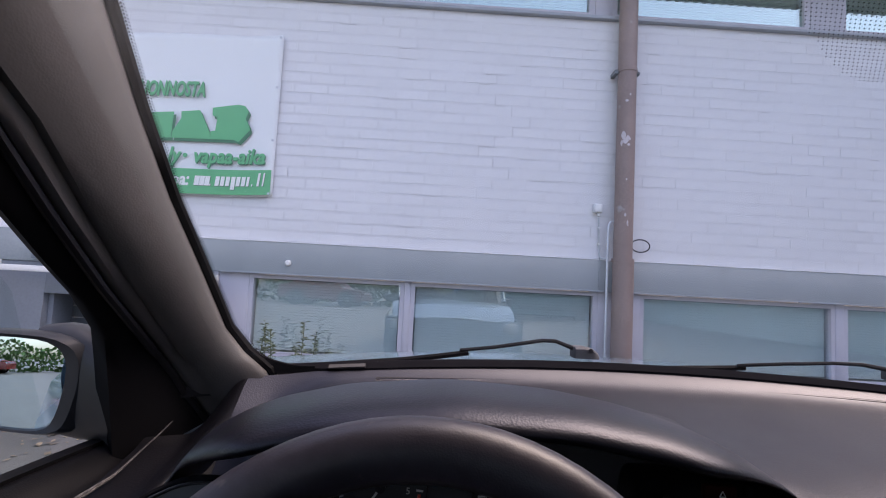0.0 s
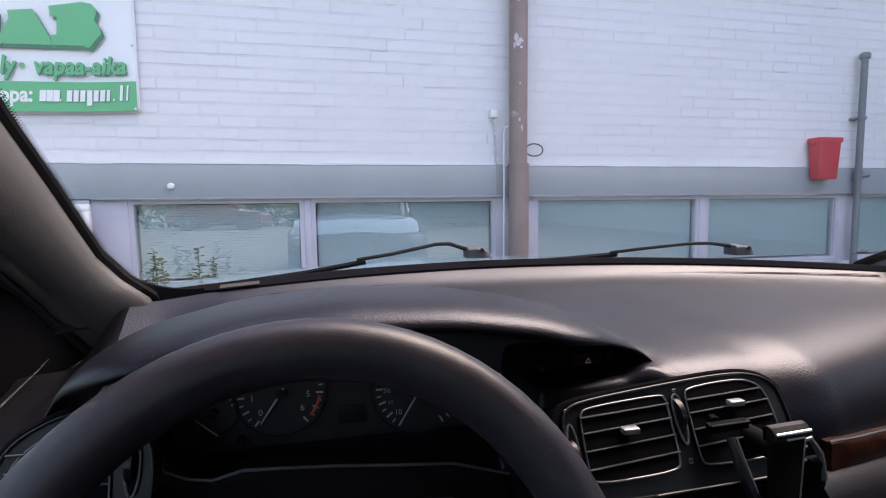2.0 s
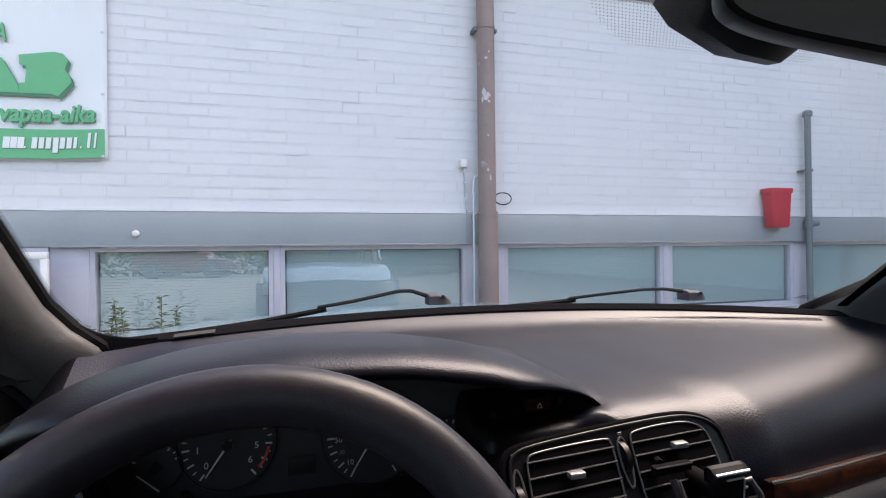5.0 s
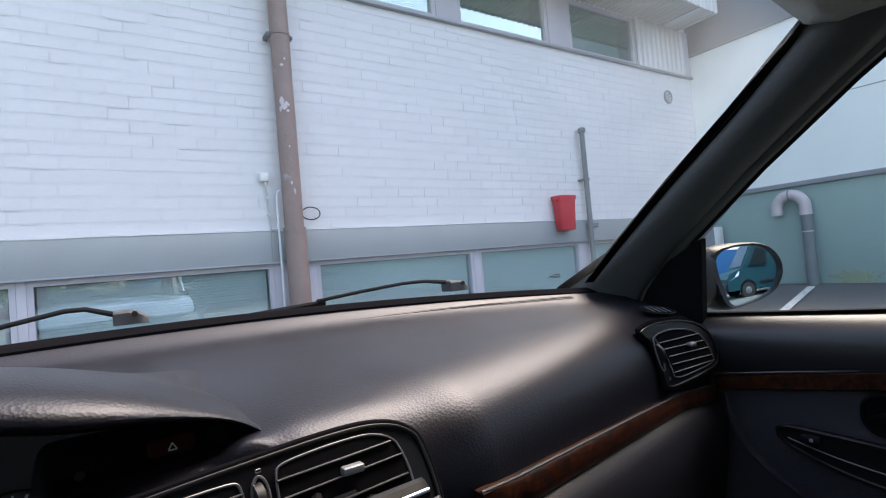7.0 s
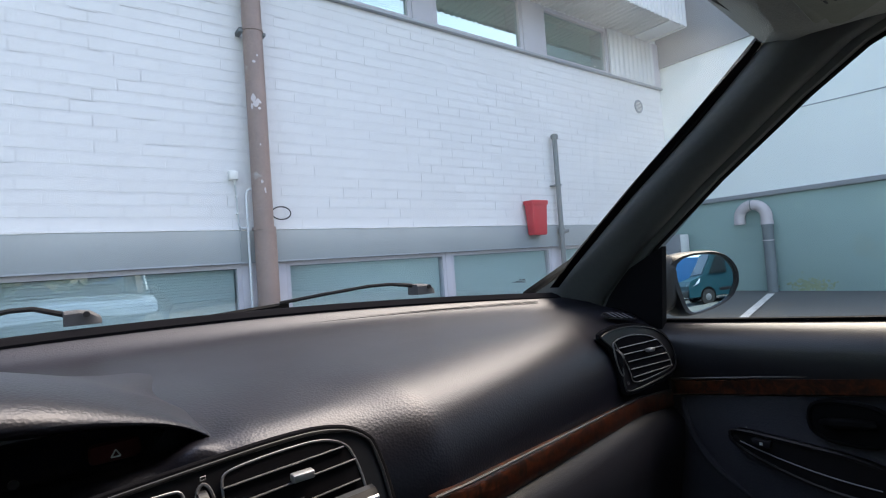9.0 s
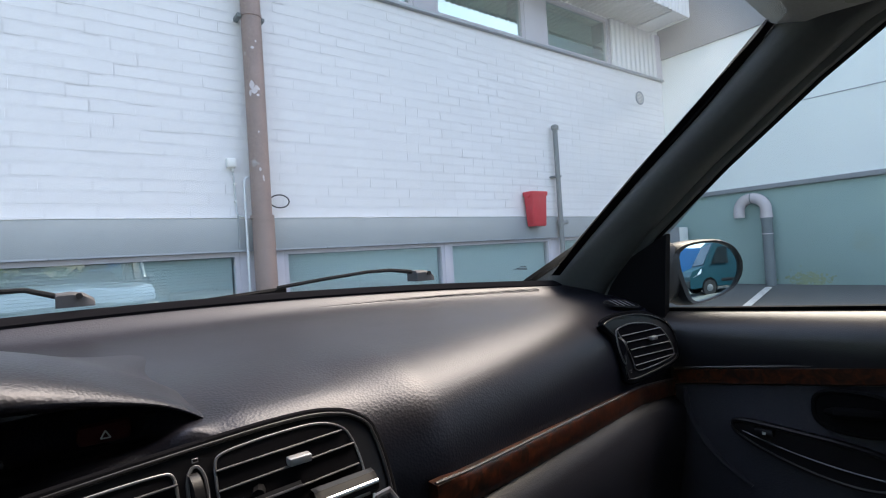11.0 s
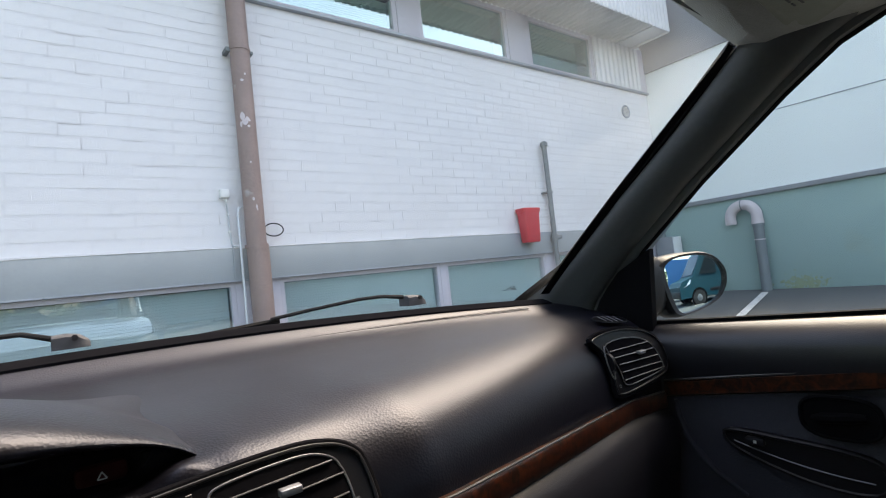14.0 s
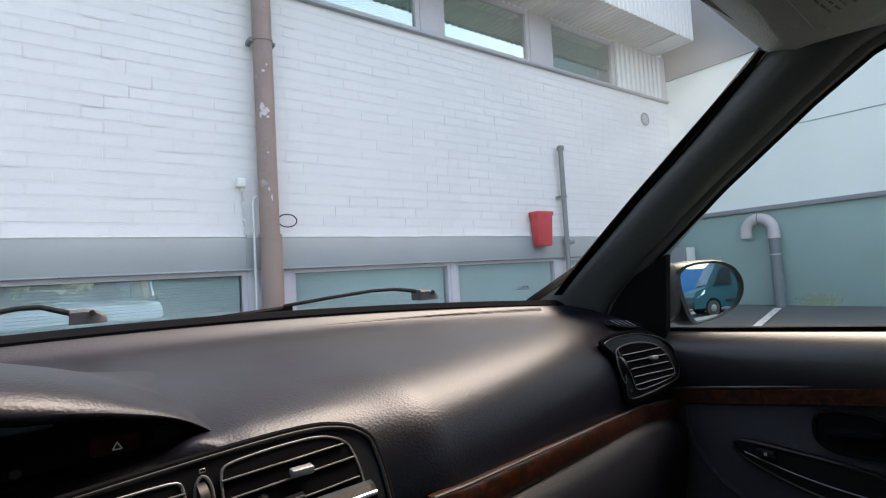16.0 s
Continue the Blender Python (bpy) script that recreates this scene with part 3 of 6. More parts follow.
# grey service cabinet at the corner
cab = empty("service_cabinet", (7.3, 3.85, 0.33), "pale grey metal service cabinet in the wall corner", "cabinet")
part("body", box(7.26, 7.50, 3.72, 3.97, 0.32, 1.16, 0.01), WHITEPLASTIC, cab)
part("side_trim", box(7.235, 7.262, 3.72, 3.97, 0.32, 1.165, 0.004), DARKGREY, cab)

# ---- brown downpipe with its brackets ----
DX, DY = 1.52, 3.90
pipe = empty("downpipe", (DX, DY, 0), "weathered brown painted steel downpipe with chipped paint", "downpipe")
part("upper_pipe", tube([(DX, DY, 1.33), (DX, DY, 4.6)], 0.073, 24), PIPE, pipe)
part("lower_pipe", tube([(DX + 0.004, DY - 0.004, 0.06), (DX + 0.004, DY - 0.004, 1.345)], 0.081, 24), PIPE, pipe)
for z in (1.34, 2.862):
    part("joint_band", tube([(DX, DY, z), (DX, DY, z + 0.022)], 0.079 if z > 2 else 0.086, 24), PIPE, pipe)
for s in (-1, 1):
    part("bracket_lug", box(DX + s * 0.075, DX + s * 0.10, DY - 0.012, DY + 0.1, 2.852, 2.877, 0.004), GREYPIPE, pipe)
part("shoe", tube([(DX + 0.004, DY - 0.004, 0.1), (DX + 0.004, DY - 0.03, 0.05), (DX + 0.004, DY - 0.15, 0.0)], 0.082, 20), PIPE, pipe)

for a, z, w, h in ((-2.15, 2.33, 0.040, 0.075), (-1.95, 2.285, 0.05, 0.05), (-1.72, 2.31, 0.034, 0.04), (-1.62, 2.255, 0.026, 0.022), (-2.35, 2.27, 0.02, 0.05), (-1.5, 2.30, 0.02, 0.018), (-1.9, 2.61, 0.03, 0.022), (-1.55, 2.66, 0.014, 0.02), (-1.8, 1.70, 0.02, 0.03), (-1.55, 1.64, 0.014, 0.04), (-1.75, 1.98, 0.012, 0.018), (-1.5, 1.62, 0.012, 0.016)):
    c, u, o = Vector((DX + 0.0735 * math.cos(a), DY + 0.0735 * math.sin(a), z)), Vector((-math.sin(a), math.cos(a), 0)), Vector((math.cos(a), math.sin(a), 0))
    part("paint_chip", outline([c + u * w * 0.5 * math.cos(k * 0.785) * (1 - 0.35 * (k % 2)) + Vector((0, 0, h * 0.5 * math.sin(k * 0.785))) for k in range(8)], o * 0.002), PALEPIPE, pipe, "bare pale patch of chipped paint", smooth=False)

# conduit, junction box and cable loop by the downpipe
conduit = thing("conduit", tube([(1.408, 3.93, 0.02), (1.410, 3.93, 1.60), (1.417, 3.93, 1.635), (1.432, 3.93, 1.652), (1.452, 3.93, 1.655)], 0.0095, 10), CONDUIT, (1.408, 3.93, 0), "thin galvanised steel conduit beside the downpipe", "conduit")
jb = empty("junction_box", (1.335, WY, 1.76), "small white plastic junction box on the brick wall", "junction box")
part("housing", box(1.302, 1.368, WY - 0.05, WY + 0.004, 1.728, 1.796, 0.007), WHITEPLASTIC, jb)
part("lid", box(1.306, 1.364, WY - 0.057, WY - 0.0505, 1.732, 1.792, 0.003), WHITEPLASTIC, jb)
part("gland", tube([(1.345, WY - 0.025, 1.700), (1.345, WY - 0.025, 1.727)], 0.010, 10), WHITEPLASTIC, jb)
part("cable", tube([(1.345, WY - 0.02, 1.692), (1.352, WY - 0.016, 1.65), (1.36, WY - 0.014, 1.44), (1.362, WY - 0.014, 1.385), (1.372, WY - 0.03, 1.365), (1.405, WY - 0.052, 1.36)], 0.006, 8), PALECABLE, jb, "pale grey cable clipped to the wall")
part("drop_cable", tube([(1.362, WY - 0.028, 1.372), (1.364, WY - 0.030, 1.345), (1.362, WY - 0.030, 1.12)], 0.005, 8), BAND, jb, "cable painted over with the band")
for z in (1.60, 1.47):
    part("cable_clip", box(1.346, 1.368, WY - 0.024, WY + 0.002, z, z + 0.014, 0.003), WHITEPLASTIC, jb)
loop = [(DX + 0.075 + 0.075 - 0.075 * math.cos(a), 3.93, 1.475 + 0.05 * math.sin(a)) for a in (0.5 + 5.3 * i / 22 for i in range(23))]
thing("cable_loop", tube(loop, 0.005, 8), CABLE, (DX + 0.1, 3.93, 1.42), "loop of black cable sticking out behind the downpipe", "cable")

# red bucket hung on the wall and the thin grey pipe beside it
bucket = empty("bucket", (4.53, 3.87, 1.235), "red plastic bucket hung against the wall", "bucket")


def rounded(cx, cy, z, wx, wy, r, n=5):
    pts = []
    for sx, sy, a in ((1, 1, 0), (-1, 1, 1), (-1, -1, 2), (1, -1, 3)):
        for i in range(n + 1):
            t = (a + i / n) * math.pi / 2
            pts.append((cx + 0.03 + 0.78 * (sx * (wx - r) + r * math.cos(t)), cy + 0.04 + 0.66 * (sy * (wy - r) + r * math.sin(t)), z))
    return pts


part("pail", loft([rounded(4.53, 3.875, 1.235, 0.130, 0.075, 0.03), rounded(4.53, 3.875, 1.25, 0.138, 0.083, 0.03), rounded(4.53, 3.875, 1.575, 0.155, 0.102, 0.03), rounded(4.53, 3.875, 1.575, 0.147, 0.094, 0.028), rounded(4.53, 3.875, 1.26, 0.125, 0.075, 0.028)]), RED, bucket)
part("rim", loft([rounded(4.53, 3.875, z, wx, wy, 0.032) for z, wx, wy in ((1.575, 0.154, 0.101), (1.572, 0.168, 0.114), (1.612, 0.172, 0.117), (1.618, 0.165, 0.11), (1.612, 0.15, 0.097), (1.575, 0.147, 0.094))]), RED, bucket)
for s in (-1, 1):
    part("ear", box(4.56 + s * 0.120 - 0.012, 4.56 + s * 0.120 + 0.012, 3.90, 3.93, 1.55, 1.60, 0.006), RED, bucket)
SX, SY = 4.985, 3.93
thin = empty("standpipe", (SX, SY, 0.2), "thin dark grey steel standpipe with a capped top", "pipe")
part("shaft", tube([(SX, SY, 0.15), (SX, SY, 2.375)], 0.0295, 14), GREYPIPE, thin)
part("cap", tube([(SX, SY, 2.365), (SX, SY, 2.405), (SX, SY, 2.42)], [0.045, 0.045, 0.028], 14), GREYPIPE, thin)
part("clamp", tube([(SX, SY, 1.80), (SX, SY, 1.825)], 0.042, 14), GREYPIPE, thin)
part("wall_bracket", box(SX - 0.07, SX + 0.0, SY + 0.0, WY, 1.80, 1.82, 0.003), GREYPIPE, thin)
part("valve", tube([(SX, SY - 0.02, 1.265), (SX + 0.06, SY - 0.05, 1.275)], 0.024, 12), GREYPIPE, thin)
part("valve_collar", tube([(SX, SY, 1.235), (SX, SY, 1.305)], 0.043, 14), GREYPIPE, thin)

# round grille high on the wall, white knob on the band
grille = empty("wall_vent", (6.93, WY, 3.0), "round white wall vent with slots", "vent")
part("ring", tube(arc((6.93, WY - 0.012, 3.02), 0.085, 0, 2 * math.pi, 28, ((1, 0, 0), (0, 0, 1))), 0.012, 8), FLASH, grille)
part("backing", tube([(6.93, WY - 0.006, 3.02), (6.93, WY + 0.003, 3.02)], 0.082, 24), GREYPIPE, grille)
for k in range(7):
    dz = -0.06 + 0.02 * k
    w = math.sqrt(0.08 ** 2 - dz * dz)
    part("slat", box(6.93 - w, 6.93 + w, WY - 0.018, WY - 0.0065, 3.016 + dz, 3.026 + dz, 0.002), CORR, grille)
knob = thing("round_knob", tube([(-1.085, WY - 0.022, 1.19), (-1.085, WY - 0.04, 1.19), (-1.085, WY - 0.05, 1.19)], [0.024, 0.023, 0.014], 16), WHITEPLASTIC, (-1.085, WY - 0.02, 1.16), "round white plastic knob on the grey band", "wall fitting")

# ---- banner ----
BX0, BX1, BZ0, BZ1 = -3.75, -1.255, 1.705, 3.02
banner = empty("banner", (-2.5, WY - 0.03, BZ0), "white vinyl banner with green print, stretched on the wall", "banner")
SAG = 0.045


def hung(x, z):
    """The banner hangs a little askew, and its edge bows between the eyelets."""
    return z + SAG * (x - BX1) + 0.006 * math.sin(x * 5.1)


def lay(bm):
    for v in bm.verts:
        v.co.z = hung(v.co.x, v.co.z)
    return bm


def wave(x, z):
    """Depth of the soft folds that fan out from the eyelets."""
    return 0.010 * math.exp(-((x - BX1 + 0.55 * (BZ1 - z)) / 0.12) ** 2) * (z - BZ0) + 0.005 * noise.noise((x * 2.2, z * 2.6, 3.0))


n, rows = 60, []
for j in range(31):
    z = BZ0 + (BZ1 - BZ0) * j / 30
    rows.append([(BX0 + (BX1 - BX0) * i / n, WY - 0.022 - wave(BX0 + (BX1 - BX0) * i / n, z), hung(BX0 + (BX1 - BX0) * i / n, z)) for i in range(n + 1)])
sheet = part("sheet", loft(rows, closed=False), BANNER, banner)
sheet.modifiers.new("thickness", "SOLIDIFY").thickness = 0.002
BY = WY - 0.042
part("green_strip", lay(loft([[(x, BY, BZ0 + 0.012), (x, BY, 1.915), (x, BY + 0.003, 1.915), (x, BY + 0.003, BZ0 + 0.012)] for x in span(BX0 + 0.01, BX1 - 0.012, 30)])), BGREEN, banner, smooth=False)
for x in (BX1 - 0.022, BX0 + 0.022):
    for z in (BZ0 + 0.022, BZ0 + 0.45, BZ0 + 0.88, BZ1 - 0.022):
        part("eyelet", disc((x, BY - 0.001, hung(x, z)), 0.010, (0, -1, 0), 0.002, 12), ZINC, banner)
for text, size, x, z, w in (("vapaa-aika", 0.165, -1.885, 1.968, 0.555), ("ly", 0.165, -2.08, 1.968, 0.10), ("LUONNOSTA", 0.165, -2.40, 2.50, 0.56)):
    letters(text, size, (x + 0.007, BY - 0.0012, z - 0.008), BSHADE, banner, width=w, bold=0.004, shear=0.20, depth=0.0004, name="letter_shadow", bend=hung)
    letters(text, size, (x, BY - 0.003, z), BGREEN, banner, width=w, bold=0.004, shear=0.20, bend=hung)
part("bullet", disc((-1.945, BY - 0.002, hung(-1.945, 2.02)), 0.018, (0, -1, 0), 0.001, 12), BGREEN, banner)
letters("kauppa:", 0.14, (-2.26, BY - 0.003, 1.785), BWHITE, banner, width=0.36, bold=0.004, shear=0.1, bend=hung)
for k, (w, up, low) in enumerate(((0.044, 0.075, 0), (0.044, 0.075, 0), (0.044, 0.075, 0), (0.010, 0.016, 0), (0.036, 0.075, 0), (0.034, 0.075, 0), (0.034, 0.075, 0), (0.036, 0.075, 0.028), (0.034, 0.075, 0), (0.034, 0.075, 0), (0.022, 0.075, 0), (0.010, 0.016, 0), (0.020, 0.105, 0), (0.013, 0.105, 0))):
    x = -1.86 + k * 0.0405
    for mat, dx, dz, dy in ((BSHADE, 0.004, -0.005, 0.0012), (BWHITE, 0, 0, 0)):
        part("print_bar", lay(outline([(x + dx, BY - 0.0032 + dy, 1.785 - low + dz), (x + w * 0.86 + dx, BY - 0.0032 + dy, 1.785 - low + dz), (x + w * 0.86 + 0.1 * up + dx, BY - 0.0032 + dy, 1.785 + up + dz), (x + 0.1 * up + dx, BY - 0.0032 + dy, 1.785 + up + dz)], (0, -0.001, 0))), mat, banner, smooth=False)
# the logo as plain slanted blocks with stepped feet
for mat, dx, dz, dy in ((BSHADE, 0.018, -0.024, -0.0012), (BGREEN, 0, 0, -0.0035)):
    for x, top, shape in ((-2.62, 2.36, "round"), (-2.30, 2.365, "step"), (-2.035, 2.385, "peak"), (-1.745, 2.425, "round")):
        low, h = 2.155, top - 2.155
        if shape == "peak":
            pts = [(-0.03, 0), (0.27, 0), (0.265, 0.22), (0.175, 1), (0.03, 0.93), (0.035, 0.70), (-0.025, 0.24)]
        elif shape == "step":
            pts = [(-0.02, 0), (0.23, 0), (0.24, 1), (0.0, 0.95), (0.005, 0.70), (0.03, 0.68), (0.01, 0.24), (-0.02, 0.22)]
        else:
            pts = [(-0.02, 0), (0.165, 0.0), (0.205, -0.06), (0.285, 0.30), (0.275, 0.44), (0.245, 0.62), (0.265, 0.86), (0.235, 1.02), (0.18, 1.06), (-0.02, 0.94), (-0.015, 0.70), (0.025, 0.68), (0.015, 0.26), (-0.02, 0.24)]
        part("logo_shape", lay(outline([(x + dx + a, BY + dy, low + dz + b * h) for a, b in pts], (0, -0.001, 0))), mat, banner, smooth=False)

# ---- weeds along the plinth ----
def weed(x, y, h, seed):
    rnd = random.Random(seed)
    w = empty("weed", (x, y, 0), "tall leafy green weed growing against the wall", "plant", "weeds along the wall")
    lean = (rnd.uniform(-0.05, 0.05), rnd.uniform(-0.05, 0.02))
    pts = [(x + lean[0] * (i / 6) ** 2, y + lean[1] * i / 6, h * i / 6) for i in range(7)]
    part("stem", tube(pts, [0.006 - 0.0007 * i for i in range(7)], 6), STEM, w)
    bm = bmesh.new()
    for i in range(110):
        t = 0.2 + 0.8 * (i + rnd.random()) / 110
        c = Vector((x + lean[0] * t * t, y + lean[1] * t, h * t))
        a, ln = rnd.uniform(0, 6.28), rnd.uniform(0.05, 0.10) * (1.15 - 0.6 * t)
        d = Vector((math.cos(a), math.sin(a), rnd.uniform(0.2, 0.9))).normalized()
        s = d.cross((0, 0, 1)).normalized() * ln * 0.19
        v = [bm.verts.new(p) for p in (c, c + d * ln * 0.5 + s, c + d * ln + Vector((0, 0, -0.3 * ln)), c + d * ln * 0.5 - s)]
        bm.faces.new(v)
    part("leaves", bm, LEAF, w, smooth=False)


for i, (x, h) in enumerate(((-1.50, 0.66), (-1.36, 0.62), (-1.20, 0.68), (-1.14, 0.74), (-1.08, 0.70), (-0.88, 0.76), (-0.82, 0.68), (-1.27, 0.58), (-0.90, 0.58), (-0.68, 0.55))):
    weed(x, 3.80 - 0.03 * (i % 3), h, i)


# dry leaves and grit blown along the shed front
bm = bmesh.new()
rnd = random.Random(23)
for _ in range(1500):
    x, y = rnd.uniform(-5.0, -0.9), 3.9 - abs(rnd.gauss(0, 0.75))
    c, r, a = Vector((x, y, ground_z(x) + rnd.uniform(0.004, 0.012))), rnd.uniform(0.008, 0.032), rnd.uniform(0, 6.28)
    d, e = Vector((math.cos(a), math.sin(a), rnd.uniform(-0.25, 0.25))) * r, Vector((-math.sin(a), math.cos(a), rnd.uniform(-0.25, 0.25))) * r * rnd.uniform(0.35, 0.7)
    bm.faces.new([bm.verts.new(p) for p in (c - d, c - d * 0.2 + e, c + d, c - d * 0.2 - e)])
thing("leaf_litter", bm, LITTER, (-2.8, 3.3, 0), "dry brown leaves and grit on the asphalt", "leaves", kind="stuff", smooth=False)

# ---- the parked car, seen from the driver's seat ----
CX = 0.35
car = empty("car", (CX, -0.1, 0), "older saloon car with dark plastic interior, parked facing the wall", "car")


def base_y(x):
    return 0.83 - 0.17 * ((x - CX) / 0.72) ** 2


def base_z(x):
    return 0.947 - 0.022 * ((x - CX) / 0.70) ** 2


def top_y(x):
    return 0.275 - 0.03 * ((x - CX) / 0.70) ** 2


# windscreen with its black lower border
rows = []
for k in range(10):
    t = k / 8
    rows.append([(CX + (x - CX) * (1 - 0.03 * t), base_y(x) + 0.012 + (top_y(x) - base_y(x) - 0.012) * t, base_z(x) - 0.02 + (1.275 - base_z(x)) * t + 0.03 * t * (1 - t)) for x in span(-0.27, 1.016, 24)])
ws = part("windscreen", loft(rows, closed=False), FRONTGLASS, car, "curved laminated windscreen")
ws.visible_shadow = False
bm = loft([[(x, base_y(x) + 0.006, base_z(x) - 0.010), (x, base_y(x) - 0.006 * k, base_z(x) - 0.010 - 0.004 * k), (x, base_y(x) - 0.016 * k, base_z(x) - 0.010 - 0.0085 * k), (x, base_y(x) - 0.016 * k, base_z(x) - 0.010 - 0.018 * k), (x, base_y(x) + 0.006, base_z(x) - 0.010 - 0.010 * k)] for x, k in ((x, 0.15 + 0.85 * smoothstep(-0.235, -0.10, x)) for x in span(-0.218, 1.03, 40))])
part("windscreen_seal", bm, FRIT, ws, "black ceramic border")


# the border rounds off the glass corner on the driver's side
A, K, B = Vector((-0.256, 0.714, 0.965)), Vector((-0.224, 0.716, 0.917)), Vector((-0.150, 0.736, 0.9225))
fillet = [A * (1 - k) ** 2 + K.lerp(A.lerp(B, 0.5), 0.12) * 2 * k * (1 - k) + B * k * k for k in span(0, 1, 14)]
part("corner_border", outline(fillet + [B + Vector((0, 0, -0.008)), K + Vector((-0.004, 0, -0.006)), A + Vector((-0.008, 0, -0.004))], (0, 0.004, 0.001)), FRIT, ws, smooth=False)


def on_glass(x, t, off=0.004):
    """A point of the windscreen's inner face, t of the way up."""
    y = base_y(x) + 0.012 + (top_y(x) - base_y(x) - 0.012) * t
    z = base_z(x) - 0.02 + (1.275 - base_z(x)) * t + 0.03 * t * (1 - t)
    return Vector((CX + (x - CX) * (1 - 0.03 * t), y - off * 0.5, z - off))


def dots(places, r, seed=0):
    bm = bmesh.new()
    rnd = random.Random(seed)
    for x, t, k in places:
        c, u = on_glass(x, t), Vector((1, 0, 0))
        v = (on_glass(x, t + 0.01) - c).normalized()
        a = rnd.uniform(0, 3) if seed else 0.0
        p, q = (u * math.cos(a) + v * math.sin(a)) * r * k[0], (v * math.cos(a) - u * math.sin(a)) * r * k[1]
        bm.faces.new([bm.verts.new(c + p * math.cos(w) + q * math.sin(w)) for w in (0, 1.05, 2.09, 3.14, 4.19, 5.24)])
    return bm


def net_low(x):
    """How far down the dot screen round the mirror reaches."""
    return 0.893 + 2.6 * max(0, 0.325 - x) ** 1.4 + 4.0 * max(0, x - 0.53)


net = [(0.225 + 0.0036 * i + 0.0018 * (j % 2), 0.875 + 0.0046 * j, (1, 1)) for i in range(102) for j in range(27) if net_low(0.225 + 0.0036 * i) < 0.875 + 0.0046 * j]
part("dotted_border", dots(net, 0.00052), FRIT, ws, "fine black dot screen round the mirror", smooth=False, kind="stuff")
def border_x(t):
    return 1.0118 - 0.019 * t - 0.016 * max(0.0, (t - 0.90) / 0.10) ** 2


part("side_border", loft([[on_glass(x, t, 0.003) for x in (border_x(t), border_x(t) + 0.008, border_x(t) + 0.0165)] for t in span(0.06, 0.955, 40)], closed=False), FRIT, ws, "black ceramic border")
teeth = [(border_x(t) - 0.0020 * k, t + 0.003 * (k % 2), (1, 1)) for t in span(0.10, 0.955, 150) for k in (0.4, 1.5)]
part("dotted_border", dots(teeth, 0.0010), FRIT, ws, "black dots along the glass edge", smooth=False, kind="stuff")
rnd = random.Random(3)
dust = [(rnd.uniform(-0.2, 1.0) ** 1.0, rnd.uniform(0.12, 0.92), (rnd.uniform(0.3, 1.0), rnd.uniform(0.2, 0.5))) for _ in range(60)] + [(rnd.uniform(0.66, 1.0), rnd.uniform(0.70, 0.97), (rnd.uniform(0.4, 1.4), rnd.uniform(0.3, 0.6))) for _ in range(190)]
part("dust_specks", dots(dust, 0.00055, 7), SPECK, ws, "dried specks and smears on the glass", smooth=False, kind="stuff")
for x0, x1, t0, t1 in ((0.935, 0.939, 0.1085, 0.1125), (0.941, 0.946, 0.1085, 0.1125), (0.931, 0.937, 0.101, 0.1045), (0.938, 0.944, 0.101, 0.1045), (0.945, 0.950, 0.101, 0.1045), (0.926, 0.953, 0.0955, 0.0975)):
    part("etched_mark", outline([on_glass(x0, t0), on_glass(x1, t0), on_glass(x1, t1), on_glass(x0, t1)], (0, -0.0003, -0.0002)), WIPER, ws, "faint etched mark in the glass corner", smooth=False)
part("cowl", loft([[(x, base_y(x) + 0.014, base_z(x) - 0.018), (x, base_y(x) + 0.10, base_z(x) - 0.022), (x, base_y(x) + 0.10, base_z(x) - 0.05), (x, base_y(x) + 0.014, base_z(x) - 0.05)] for x in span(-0.42, 1.12, 24)]), BLACK, car, "black plastic scuttle panel")


def wiper(px, py, pz, pts, w):
    rings = []
    for k, wide, high in ((-1.0, 0.8, 0.80), (-0.96, 0.9, 0.95), (-0.2, 1.0, 1.0), (0.45, 1.0, 0.85), (0.9, 0.9, 0.45), (1.0, 0.8, 0.25)):
        top = pz - 0.010 + 0.017 * high
        rings.append([(px + k * w, py + 0.008 + a * 0.019 * wide, z) for a, z in ((-1, pz - 0.013), (-1, top - 0.004), (-0.85, top - 0.001), (-0.6, top), (0.6, top), (0.85, top - 0.001), (1, top - 0.004), (1, pz - 0.013))])
    part("pivot_cap", loft(rings), WIPER, pts[1], sharp=0.7)
    part("nut", disc((px + 0.004, py - 0.012, pz + 0.001), 0.004, (0, -1, 0), 0.003, 10), BLACK, pts[1])


w1 = part("wiper", tube([(0.270, 0.853, 0.955), (0.235, 0.852, 0.967), (0.212, 0.851, 0.967), (0.13, 0.848, 0.952), (0.07, 0.846, 0.944)], [0.004, 0.0033, 0.0033, 0.0032, 0.003], 8), WIPERARM, car, "faded black windscreen wiper arm at rest")
wiper(0.286, 0.845, 0.954, (0, w1), 0.021)
part("blade", tube([(0.085, 0.848, 0.940), (-0.02, 0.845, 0.924), (-0.2, 0.81, 0.908)], 0.005, 6), RUBBER, w1)
w2 = part("wiper", tube([(0.79, 0.815, 0.951), (0.745, 0.815, 0.957), (0.70, 0.818, 0.957), (0.62, 0.83, 0.950), (0.55, 0.845, 0.942)], [0.004, 0.0032, 0.003, 0.003, 0.003], 8), WIPERARM, car, "faded black windscreen wiper arm at rest")
wiper(0.812, 0.808, 0.946, (0, w2), 0.020)
part("blade", tube([(0.565, 0.848, 0.938), (0.40, 0.856, 0.928), (0.30, 0.857, 0.926)], 0.005, 6), RUBBER, w2)


# dashboard body: one lofted skin, its section changing along the car's width
def face_y(x):
    return 0.35 + 0.26 * (x - 0.52) if x < 0.95 else 0.4618 + 0.05 * (x - 0.95)


